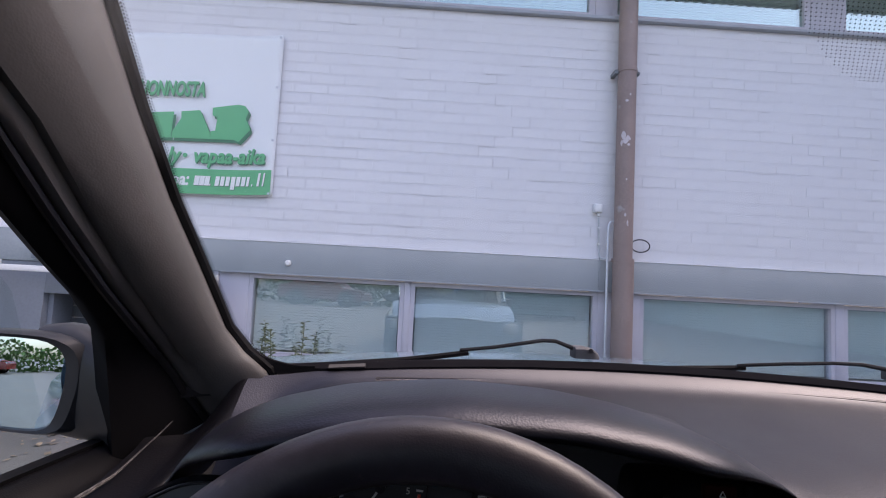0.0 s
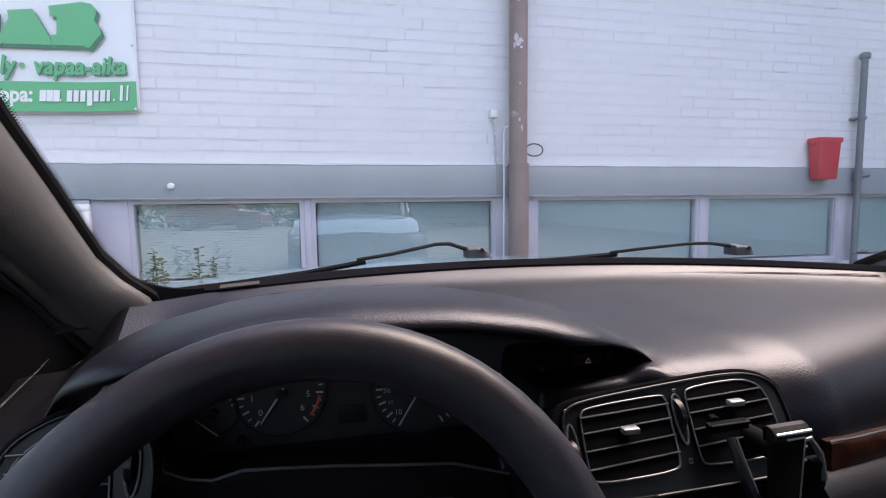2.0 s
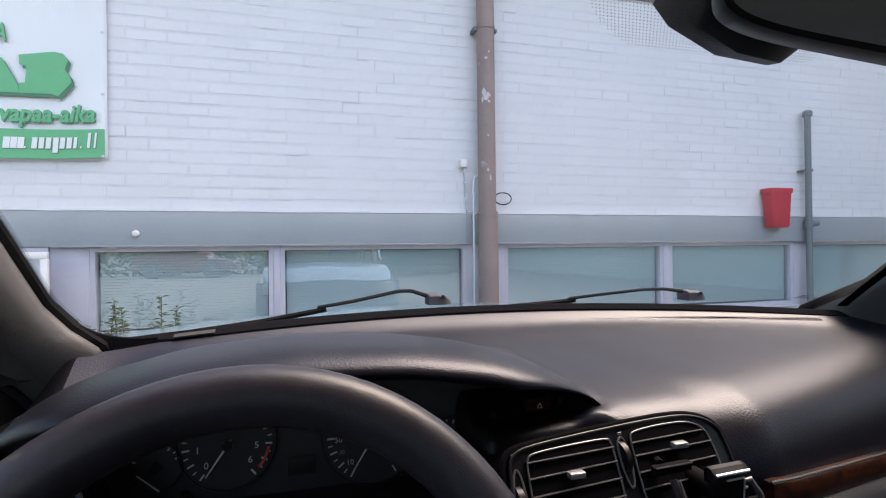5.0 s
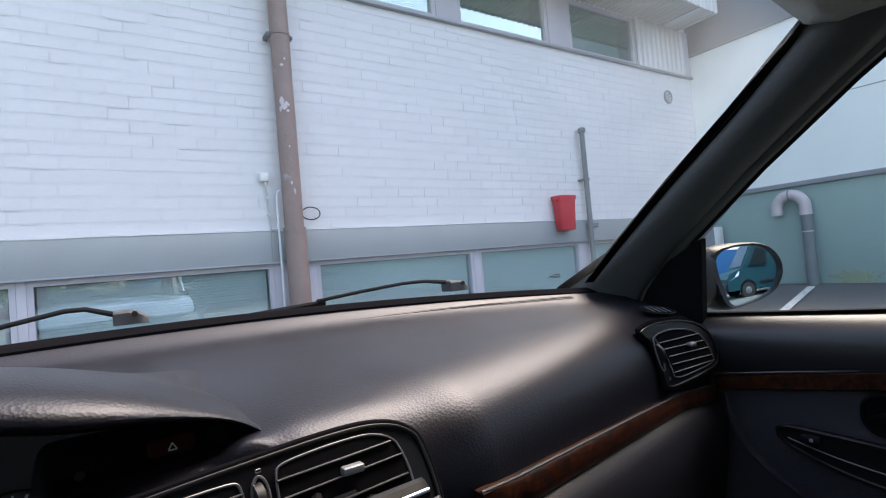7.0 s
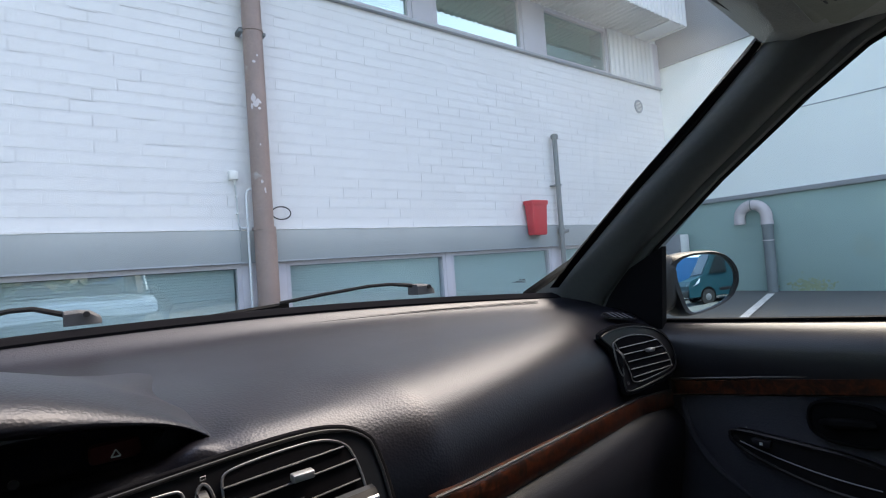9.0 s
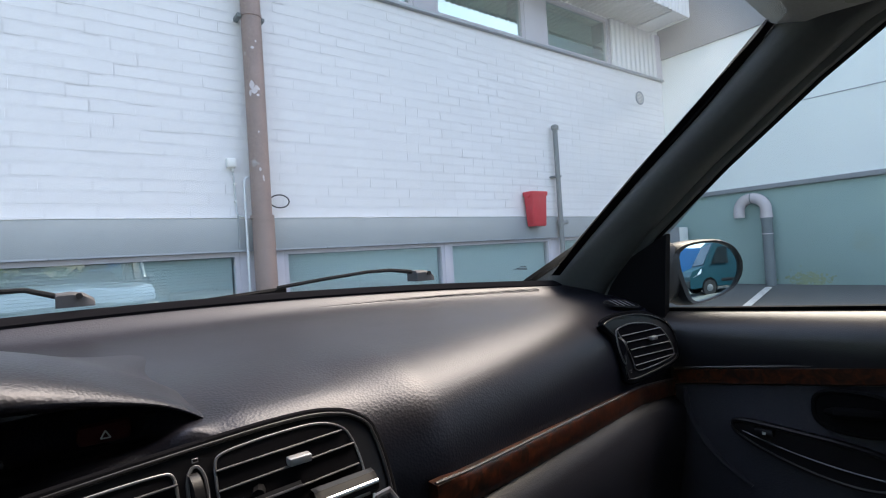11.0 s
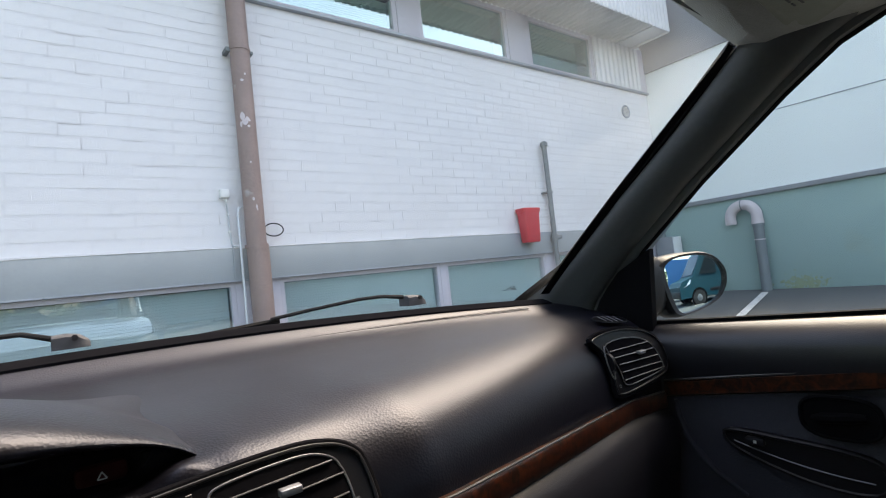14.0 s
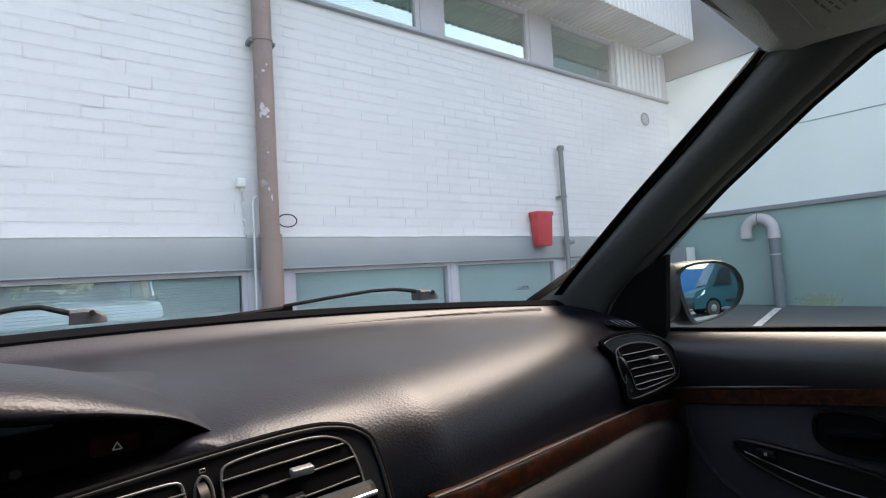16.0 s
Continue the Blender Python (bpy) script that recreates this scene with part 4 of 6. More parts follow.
def dash_section(x):
    b, bz = base_y(x) - 0.012, base_z(x) - 0.019
    f = face_y(x)
    p = 0.340 + 0.10 * (x - 0.21)
    rim = [(b, bz), (b - 0.022, 0.909 - 0.4 * max(0, 0.925 - bz)), (b - 0.06, 0.895 - 0.3 * max(0, 0.925 - bz))]
    driver = rim + [(0.56, 0.893), (0.515, 0.882), (0.505, 0.80), (0.44, 0.782), (0.42, 0.74), (0.45, 0.45)]
    cave = rim + [(0.52, 0.892), (0.465, 0.884), (0.455, 0.856), (p + 0.062, 0.868), (p + 0.034, 0.866), (0.42, 0.45)]
    tip = rim + [(0.52, 0.891), (p + 0.088, 0.885), (p + 0.064, 0.873), (p + 0.050, 0.8775), (p + 0.028, 0.868), (0.42, 0.45)]
    mid = rim + [(p + 0.17, 0.889), (p + 0.105, 0.8855), (p + 0.060, 0.8795), (p + 0.026, 0.870), (p - 0.018, 0.80), (0.42, 0.45)]
    side = rim + [(f + 0.13, 0.890), (f + 0.076, 0.8855), (f + 0.032, 0.867), (f + 0.008, 0.830), (f, 0.745), (f + 0.05, 0.45)]
    right = rim + [(f + 0.12, 0.889), (f + 0.070, 0.881), (f + 0.028, 0.861), (f + 0.007, 0.826), (f, 0.74), (f + 0.05, 0.45)]
    left = [(b, bz - 0.004), (b - 0.022, 0.889), (b - 0.045, 0.872), (0.640, 0.850), (0.620, 0.825), (0.600, 0.805), (0.56, 0.785), (0.51, 0.74), (0.45, 0.45)]
    outer = [(b - 0.005, 0.835), (b - 0.02, 0.826), (b - 0.05, 0.820), (0.54, 0.806), (0.48, 0.795), (0.45, 0.78), (0.44, 0.76), (0.43, 0.70), (0.45, 0.45)]
    return lerp_table([(-0.33, outer), (-0.300, outer), (-0.235, left), (-0.205, left), (-0.11, driver), (0.195, driver), (0.215, cave), (0.306, cave), (0.334, tip), (0.372, mid), (0.432, mid), (0.520, side), (0.85, side), (1.0, right)], x)


rows = [[(x, y, z) for y, z in dash_section(x)] for x in span(-0.236, 1.055, 190)]
dash = part("dashboard", loft(rows, closed=False), LEATHER, car, "dark grained plastic dashboard with soft sheen", sharp=1.2)
sub = dash.modifiers.new("smooth", "SUBSURF")
sub.levels = sub.render_levels = 2
# left end of the dash, its shade painted as a blacker material
end = part("shaded_dash_end", loft([[(x, y, z) for y, z in dash_section(x)] for x in span(-0.345, -0.236, 15)], closed=False), DASHSHADE, dash, "dashboard end, blacker to put shade into its colour", sharp=1.2)
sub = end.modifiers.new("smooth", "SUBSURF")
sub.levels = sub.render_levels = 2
SEAM = [(-0.326, 0.690, 0.848), (-0.330, 0.668, 0.838), (-0.332, 0.627, 0.8275), (-0.331, 0.590, 0.8205), (-0.331, 0.566, 0.8165), (-0.336, 0.540, 0.8125), (-0.342, 0.510, 0.8075), (-0.352, 0.460, 0.799), (-0.360, 0.400, 0.787)]
part("dash_seam", tube(SEAM, [0.0007, 0.0008, 0.0011, 0.0015, 0.0020, 0.0026, 0.0032, 0.0036, 0.0036], 8), WORNSEAM, dash, "pale worn seam at the dashboard end")
# slot drawn as a black line, its lit lips as paler ones
for off, z, r, m in ((0.0235, 0.9088, 0.0013, FRIT), (0.0262, 0.9082, 0.0005, SLATEDGE), (0.0205, 0.9110, 0.0005, SATIN)):
    part("demister_slot", tube([(x, base_y(x) - 0.012 - off, z - 0.35 * max(0, 0.944 - base_z(x))) for x in span(-0.06, 0.97, 40)], r, 6), m, dash)
# small plate near the glass
part("label_plate", loft([[(x, base_y(x) - 0.012, base_z(x) - 0.0115), (x, base_y(x) - 0.017, base_z(x) - 0.0155), (x, base_y(x) - 0.017, base_z(x) - 0.0175)] for x in span(-0.13, -0.078, 4)]), BLACK, dash)

# instrument hood
HOOD = [(-0.214, 0.856), (-0.208, 0.873), (-0.200, 0.888), (-0.187, 0.902), (-0.17, 0.914), (-0.14, 0.930), (-0.066, 0.947), (0.035, 0.956), (0.135, 0.951), (0.204, 0.940), (0.266, 0.924), (0.300, 0.9095), (0.322, 0.8985), (0.337, 0.889), (0.350, 0.877), (0.372, 0.854)]


def hood_z(x):
    for (a, p), (b, q) in zip(HOOD, HOOD[1:]):
        if x <= b:
            return p + (q - p) * (x - a) / (b - a)
    return HOOD[-1][1]


rows = []
for x in span(-0.214, 0.372, 60):
    z = (hood_z(max(x - 0.012, -0.214)) + hood_z(x) + hood_z(min(x + 0.012, 0.372))) / 3 + 0.003 * smoothstep(-0.2, 0.0, x) * (1 - smoothstep(0.22, 0.34, x))
    e = smoothstep(0.22, 0.362, x)
    l = smoothstep(0.12, 0.25, -x)
    y0 = 0.362 + 0.052 * e + 0.088 * l
    th = 0.024 * (1 - 0.75 * e) * (1 - 0.6 * l)
    rows.append([(x, 0.70, 0.890 - 0.03 * l), (x, 0.61, 0.35 * z + 0.65 * 0.900 - 0.015 * l), (x, 0.53, z - 0.008), (x, 0.47, z - 0.0005), (x, y0 + 0.055, z), (x, y0 + 0.025, z - 0.003), (x, y0 + 0.007, z - 0.4 * th), (x, y0, z - 0.75 * th), (x, y0 + 0.003, z - th), (x, y0 + 0.02, z - 1.15 * th), (x, y0 + 0.09, z - 1.3 * th - 0.01)])
hood = part("instrument_hood", loft(rows, closed=False), LEATHER, car, "grained hood over the instruments", sharp=1.2)
sub = hood.modifiers.new("smooth", "SUBSURF")
sub.levels = sub.render_levels = 2

# instrument cluster
cluster = part("instrument_panel", box(-0.135, 0.255, 0.482, 0.498, 0.785, 0.905, 0.006), DIAL, car, "dark instrument panel with pale markings")
bez = [(-0.150, 0.43, 0.872), (-0.142, 0.43, 0.858), (-0.135, 0.43, 0.846), (-0.129, 0.43, 0.828), (-0.119, 0.43, 0.809), (-0.101, 0.43, 0.800), (-0.081, 0.43, 0.796), (-0.055, 0.43, 0.802), (-0.021, 0.43, 0.800), (0.03, 0.43, 0.796), (0.083, 0.43, 0.790), (0.138, 0.43, 0.785), (0.167, 0.43, 0.776), (0.197, 0.43, 0.767)]
bezel = part("bezel", loft([[(x, y + 0.03, z - 0.004), (x, y, z), (x - 0.004, y - 0.006, z - 0.006), (x - 0.004, y - 0.008, z - 0.03), (x, y + 0.03, z - 0.06)] for x, y, z in bez]), SATIN, cluster, "glossy black bezel")
# paler tube stands for the bright shine along the bezel
part("bezel_lip", tube([(x, y - 0.001, z) for x, y, z in bez], 0.0017, 8), SLATEDGE, cluster, "bezel edge with its shine put into the colour")


def dial(cx, cz, r, a0, a1, n, marks, needle, red=None, size=0.009, nlen=0.85, out=0.66):
    y = 0.4805
    d = part("dial", tube([(cx, y + 0.0015, cz), (cx, y - 0.0015, cz)], r * 1.08, 40), DIAL, cluster)
    part("dial_ring", tube([Vector((cx, y - 0.002, cz)) + Vector((math.cos(a), 0, math.sin(a))) * r * 1.1 for a in span(0, 2 * math.pi, 40)], 0.0009, 6), BLACK, d)
    bm = bmesh.new()
    for i in range(n + 1):
        a = radians(a0 + (a1 - a0) * i / n)
        long = i % 2 == 0
        u, v = Vector((math.cos(a), 0, math.sin(a))), Vector((-math.sin(a), 0, math.cos(a)))
        p, q, w = Vector((cx, y - 0.0017, cz)) + u * r * (0.84 if long else 0.90), Vector((cx, y - 0.0017, cz)) + u * r, v * (0.0009 if long else 0.0006)
        outline([p - w, q - w, q + w, p + w], (0, -0.0005, 0), bm=bm)
    part("tick_marks", bm, MARK, d, smooth=False)
    for text, a in marks:
        minor = text in ("70", "110", "130", "170", "210", "30")
        a, h = radians(a), size * (0.72 if minor else 1.0)
        letters(text, h, (cx + math.cos(a) * r * out - h * 0.30 * len(text), y - 0.0018, cz + math.sin(a) * r * out - h * 0.33), DIMMARK if minor else MARK, d, depth=0.0003, name="numeral")
    if red:
        ring = arc((cx, y - 0.002, cz), r * 0.93, radians(red[0]), radians(red[1]), 10, ((1, 0, 0), (0, 0, 1)))
        part("red_zone", tube(ring, 0.0016, 6), REDMARK, d, "red warning arc")
    a = radians(needle)
    part("needle", tube([(cx - math.cos(a) * r * 0.15, y - 0.006, cz - math.sin(a) * r * 0.15), (cx + math.cos(a) * r * nlen, y - 0.006, cz + math.sin(a) * r * nlen)], [0.0013, 0.0007], 6), MARK, d, "thin white needle")
    part("needle_hub", tube([(cx, y - 0.001, cz), (cx, y - 0.008, cz)], 0.005, 16), BLACK, d)


dial(-0.025, 0.853, 0.041, 232, -52, 24, (("1", 188), ("0", 225), ("5", -8), ("6", -40), ("2", 145), ("3", 90), ("4", 35)), 236, (-42, -10))
dial(-0.088, 0.838, 0.021, 160, 20, 8, (), 222, size=0.006, nlen=0.02)
part("needle", tube([(-0.084, 0.4735, 0.817), (-0.103, 0.4735, 0.834)], [0.0009, 0.0006], 6), MARK, cluster, "thin white needle")
dial(0.116, 0.847, 0.047, 240, -60, 30, (("10", 228), ("30", 205), ("50", 183), ("70", 161), ("90", 140), ("110", 113), ("130", 90), ("150", 64), ("170", 38), ("190", 12), ("210", -11), ("230", -41)), 238, size=0.0078, out=0.74)
letters("km/h", 0.0045, (0.109, 0.4787, 0.866), DIMMARK, cluster, depth=0.0003)
dial(0.196, 0.832, 0.023, 150, 30, 6, (("70", 150), ("80", 95)), -30, size=0.006)
part("trip_display", box(0.030, 0.058, 0.4795, 0.4815, 0.814, 0.832, 0.001), BLACK, cluster)
part("trip_button", tube([(-0.064, 0.482, 0.806), (-0.064, 0.470, 0.806)], 0.006, 12), SATIN, cluster)

# hazard switch in the recess beside the hood
hz = part("hazard_switch", box(0.274, 0.306, 0.446, 0.456, 0.8645, 0.8785, 0.004), DIMRED, car, "dark red hazard switch")
tri = [Vector((0.290 + 0.0033 * math.cos(a), 0.4445, 0.8705 + 0.0033 * math.sin(a))) for a in (radians(90), radians(210), radians(330), radians(90))]
for a, b in zip(tri, tri[1:]):
    part("triangle_mark", tube([a, b], 0.0005, 5), MARK, hz)
part("blank_switch", box(0.313, 0.338, 0.447, 0.456, 0.864, 0.879, 0.003), RUBBER, car)
part("ignition_light", disc((0.235, 0.44, 0.868), 0.003, (0, -1, 0), 0.002, 10), BLACK, car)


# ---- air vents ----
def soften(points, times=2):
    """A closed outline with its corners cut away in steps."""
    for _ in range(times):
        cut = []
        for p, q in zip(points, points[1:] + points[:1]):
            cut += [(p[0] * 0.78 + q[0] * 0.22, p[1] * 0.78 + q[1] * 0.22), (p[0] * 0.22 + q[0] * 0.78, p[1] * 0.22 + q[1] * 0.78)]
        points = cut
    return points


def vent_unit(name, place, outer, openings, slats, knobs, wheels, marks=(), deep=0.014):
    """place(u, w, d) gives the point u across, w up and d proud of the panel."""
    outer, openings = soften(outer), [soften(op) for op in openings]
    plate = part(name, outline([place(u, w, 0.0) for u, w in outer], Vector(place(0, 0, -deep)) - Vector(place(0, 0, 0))), VENTPANEL, car, "satin black air vent panel")
    cu, cw = sum(u for u, _ in outer) / len(outer), sum(w for _, w in outer) / len(outer)
    gap = [place(cu + (u - cu) * 1.035, cw + (w - cw) * 1.07, -0.003) for u, w in outer]
    part("panel_gap", tube(gap + gap[:1], 0.0036, 8), FRIT, plate)
    lip = [place(u, w, 0.001) for u, w in outer]
    part("panel_edge", tube(lip + lip[:1], 0.0014, 8), SATIN, plate)
    for op in openings:
        rim = [place(u, w, 0.002) for u, w in op]
        # flat black sheet painted for the shade inside the opening
        part("vent_shade", outline([place(u, w, 0.0012) for u, w in op], Vector(place(0, 0, 0.0004)) - Vector(place(0, 0, 0))), FRIT, plate)
        part("vent_rim", tube(rim + rim[:1], 0.0009, 8), SLATEDGE, plate, "polished vent rim")
    for (u0, w0), (u1, w1) in slats:
        a, b = Vector(place(u0, w0, 0.003)), Vector(place(u1, w1, 0.003))
        back = Vector(place(0, 0, -0.008)) - Vector(place(0, 0, 0))
        bm = outline([a + Vector((0, 0, 0.0011)), b + Vector((0, 0, 0.0011)), b - Vector((0, 0, 0.0011)), a - Vector((0, 0, 0.0011))], back)
        # slats are black, the shine on their edges a paler rod
        part("slat", bm, RUBBER, plate, smooth=False)
        part_edge = tube([a + Vector((0, -0.0004, 0.0003)), b + Vector((0, -0.0004, 0.0003))], 0.0008, 6)
        part("slat_edge", part_edge, SLATEDGE, plate, "shiny slat edge")
    for u, w in knobs:
        c = Vector(place(u, w, 0.006))
        part("slider_knob", box(c.x - 0.0075, c.x + 0.0075, c.y - 0.005, c.y + 0.003, c.z - 0.0026, c.z + 0.0026, 0.0012), KNOB, plate, "bright metal slider knob")
    for u, w in wheels:
        a, b = Vector(place(u, w - 0.022, 0.001)), Vector(place(u, w + 0.022, 0.001))
        ring = [Vector(place(u + 0.0055 * math.cos(t), w + 0.023 * math.sin(t), 0.002)) for t in span(0, 2 * math.pi, 20)]
        # slot drawn as a flat black sheet
        part("wheel_slot", outline([place(u + 0.005 * math.cos(t), w + 0.022 * math.sin(t), 0.0015) for t in span(0, 6.0, 19)], Vector(place(0, 0, 0.0006)) - Vector(place(0, 0, 0))), RUBBER, plate)
        part("wheel_rim", tube(ring, 0.0011, 6), SLATEDGE, plate)
        part("thumb_wheel", tube([Vector(place(u - 0.0028, w, -0.004)), Vector(place(u + 0.0028, w, -0.004))], 0.015, 18), SATIN, plate)
    for u, w in marks:
        c = [place(u + a * 0.0017, w + b * 0.0017, 0.0015) for a, b in ((-1, -1), (1, -1), (1, 1), (-1, 1), (-1, -1))]
        part("print_mark", tube(c, 0.0004, 5), SLATEDGE, plate)
    return plate


def centre(u, w, d):
    w, u = w - 0.5 * max(0, w - 0.85), 0.249 - 0.94 * (0.249 - u)
    return Vector((0.202 + u + 0.28 * d, 0.339 + 0.10 * u + 0.5 * (w - 0.845) - d, w + 0.005 + 0.45 * d))


outer = [(0.002, 0.792), (0.21, 0.784), (0.240, 0.786), (0.249, 0.805), (0.249, 0.835), (0.243, 0.857), (0.228, 0.874), (0.203, 0.884), (0.165, 0.886), (0.09, 0.882), (0.03, 0.877), (0.004, 0.872), (-0.006, 0.857), (-0.008, 0.805)]
op_a = [(0.016, 0.805), (0.100, 0.803), (0.106, 0.810), (0.106, 0.862), (0.100, 0.869), (0.02, 0.866), (0.011, 0.858), (0.010, 0.812)]
op_b = [(0.134, 0.802), (0.220, 0.799), (0.229, 0.806), (0.230, 0.836), (0.221, 0.861), (0.202, 0.874), (0.165, 0.875), (0.134, 0.872), (0.128, 0.865), (0.128, 0.808)]
sl = []
for k in range(4):
    w = 0.816 + 0.0125 * k
    sl.append(((0.010, w - 0.001), (0.106, w)))
    sl.append(((0.128, w + 0.001), (0.226 - (0.007 if k == 3 else 0), w + 0.002)))
vent_unit("centre_vent", centre, outer, (op_a, op_b), sl, ((0.055, 0.838), (0.180, 0.845)), ((0.117, 0.843), (-0.001, 0.825)), ((0.117, 0.808), (0.118, 0.872), (-0.001, 0.866)), 0.045)


def right_end(u, w, d):
    return Vector((0.862 + u - 0.05 * d, 0.452 + 0.05 * u + 0.25 * (w - 0.83) - d, w + 0.25 * d))


outer = [(0.007, 0.868), (0.044, 0.8735), (0.098, 0.8715), (0.150, 0.861), (0.180, 0.846), (0.1915, 0.825), (0.189, 0.803), (0.176, 0.7925), (0.112, 0.788), (0.0325, 0.786), (0.032, 0.800), (0.036, 0.820), (0.028, 0.850), (0.014, 0.861)]
op_r = [(0.034, 0.858), (0.075, 0.861), (0.122, 0.855), (0.150, 0.845), (0.166, 0.828), (0.172, 0.806), (0.168, 0.798), (0.110, 0.795), (0.052, 0.795), (0.053, 0.812), (0.046, 0.835), (0.036, 0.850)]
sl = [((0.040, 0.8465), (0.150, 0.8435)), ((0.047, 0.8365), (0.158, 0.8320)), ((0.053, 0.8255), (0.164, 0.8205)), ((0.055, 0.8145), (0.168, 0.8090)), ((0.054, 0.8035), (0.170, 0.8005))]
vent_unit("side_vent", right_end, outer, (op_r,), sl, ((0.114, 0.833),), ((0.033, 0.833),), ((0.041, 0.7985),))


def left_end(u, w, d):
    return Vector((-0.235 + u + 0.1 * d, 0.405 - 0.05 * u + 0.35 * (w - 0.83) - d, w + 0.3 * d))


outer = [(0.0, 0.79), (0.11, 0.79), (0.118, 0.80), (0.118, 0.84), (0.108, 0.862), (0.085, 0.873), (0.05, 0.872), (0.015, 0.855), (0.0, 0.83)]
op_l = [(0.012, 0.798), (0.082, 0.798), (0.088, 0.805), (0.086, 0.84), (0.072, 0.858), (0.04, 0.858), (0.018, 0.842), (0.010, 0.82)]
sl = [((0.012, 0.808 + 0.0125 * k), (0.086, 0.808 + 0.0125 * k)) for k in range(4)]
vent_unit("side_vent", left_end, outer, (op_l,), sl, (), ((0.103, 0.832),), ((0.103, 0.797),), 0.09)

# demister grille at the dash corner
def corner(a, r):
    """A point round the oval grille that lies on the dash corner."""
    x, y = 0.998 + r * 0.030 * math.cos(a), 0.516 + r * (0.011 * math.sin(a) - 0.009 * math.cos(a))
    return Vector((x, y, 0.8795 + 0.42 * (y - 0.516)))


grille = part("corner_grille", outline([corner(a, 1.0) for a in span(0, 2 * math.pi, 25)[:-1]], (0, -0.0008, 0.002)), RUBBER, dash, "oval black demister grille")
part("grille_rim", tube([corner(a, 1.04) + Vector((0, 0, 0.001)) for a in span(0, 2 * math.pi, 25)], 0.0011, 6), SATIN, grille)
for k in (-0.55, -0.2, 0.15, 0.5):
    part("grille_slat", tube([corner(math.acos(k), 0.95) + Vector((0, -0.001, 0.0022)), corner(-math.acos(k), 0.95) + Vector((0, -0.001, 0.0022))], 0.0008, 6), SLATEDGE, grille)

# wood strip along the passenger side
strip = [[(x, face_y(x) - 0.002 - 0.001 * smoothstep(0.488, 0.53, x), z), (x, face_y(x) - 0.002 - 0.003 * smoothstep(0.488, 0.53, x), z - 0.003), (x, face_y(x) - 0.002 - 0.004 * smoothstep(0.488, 0.53, x), z - 0.019), (x, face_y(x) - 0.004, z - 0.025), (x, face_y(x) + 0.01, z - 0.025), (x, face_y(x) + 0.01, z)] for x, z in ((x, 0.804 - 0.089 * (x - 0.51)) for x in span(0.488, 1.048, 34))]
wood = part("wood_trim", loft(strip), BURL, car, "dark burl wood trim strip")
part("trim_edge", tube([(r[1][0], r[1][1] + 0.003, r[0][2] + 0.0010) for r in strip], 0.0013, 6), TRIMEDGE, wood, "thin bright edge")
part("lower_dash", loft([[(x, face_y(x) - 0.006, z - 0.026), (x, face_y(x) - 0.022, z - 0.042), (x, face_y(x) - 0.018, z - 0.10), (x, face_y(x) + 0.01, z - 0.25), (x, face_y(x) + 0.05, z - 0.25), (x, face_y(x) + 0.05, z - 0.026)] for x, z in ((x, 0.804 - 0.089 * (x - 0.51)) for x in span(0.46, 1.045, 20))]), LOWERDASH, car, "dark glove box panel", sharp=1.0)
part("centre_console", loft([[(0.20, 0.33, 0.785), (0.46, 0.395, 0.782), (0.46, 0.46, 0.782), (0.20, 0.42, 0.785)], [(0.20, 0.335, 0.70), (0.46, 0.385, 0.70), (0.46, 0.46, 0.70), (0.20, 0.42, 0.70)], [(0.22, 0.28, 0.45), (0.46, 0.30, 0.45), (0.46, 0.46, 0.45), (0.22, 0.46, 0.45)]]), LEATHER, car, "dark centre console")

# ---- steering wheel ----
tilt = radians(25)
wc = Vector((0.012, 0.205, 0.800))
wu, wv, wn_ = Vector((1, 0, 0)), Vector((0, math.sin(tilt), math.cos(tilt))), Vector((0, -math.cos(tilt), math.sin(tilt)))
R_W = 0.1665
wheel = part("steering_wheel", tube([wc + (wu * math.cos(a) + wv * math.sin(a)) * R_W for a in span(0, 2 * math.pi, 72)], 0.0188, 20, caps=False), WHEEL, car, "worn dark leather steering wheel rim")
part("hub", tube([wc - wn_ * 0.045, wc - wn_ * 0.005, wc + wn_ * 0.004], [0.06, 0.062, 0.045], 28), LEATHER, wheel)
for a in (-10, 190, 250, 290):
    d = wu * math.cos(radians(a)) + wv * math.sin(radians(a))
    part("spoke", tube([wc + d * 0.04 - wn_ * 0.02, wc + d * 0.11 - wn_ * 0.012, wc + d * (R_W - 0.01)], [0.02, 0.014, 0.012], 10), LEATHER, wheel)
part("column", tube([wc - wn_ * 0.04, wc - wn_ * 0.27], 0.035, 18), BLACK, wheel)
part("stalk", tube([wc - wn_ * 0.09 + wu * 0.03, wc - wn_ * 0.085 + wu * 0.16 + wv * 0.02], [0.008, 0.007], 10), BLACK, wheel)
part("stalk_tip", tube([wc - wn_ * 0.085 + wu * 0.16 + wv * 0.02, wc - wn_ * 0.085 + wu * 0.178 + wv * 0.022], 0.0085, 10), SLATEDGE, wheel)


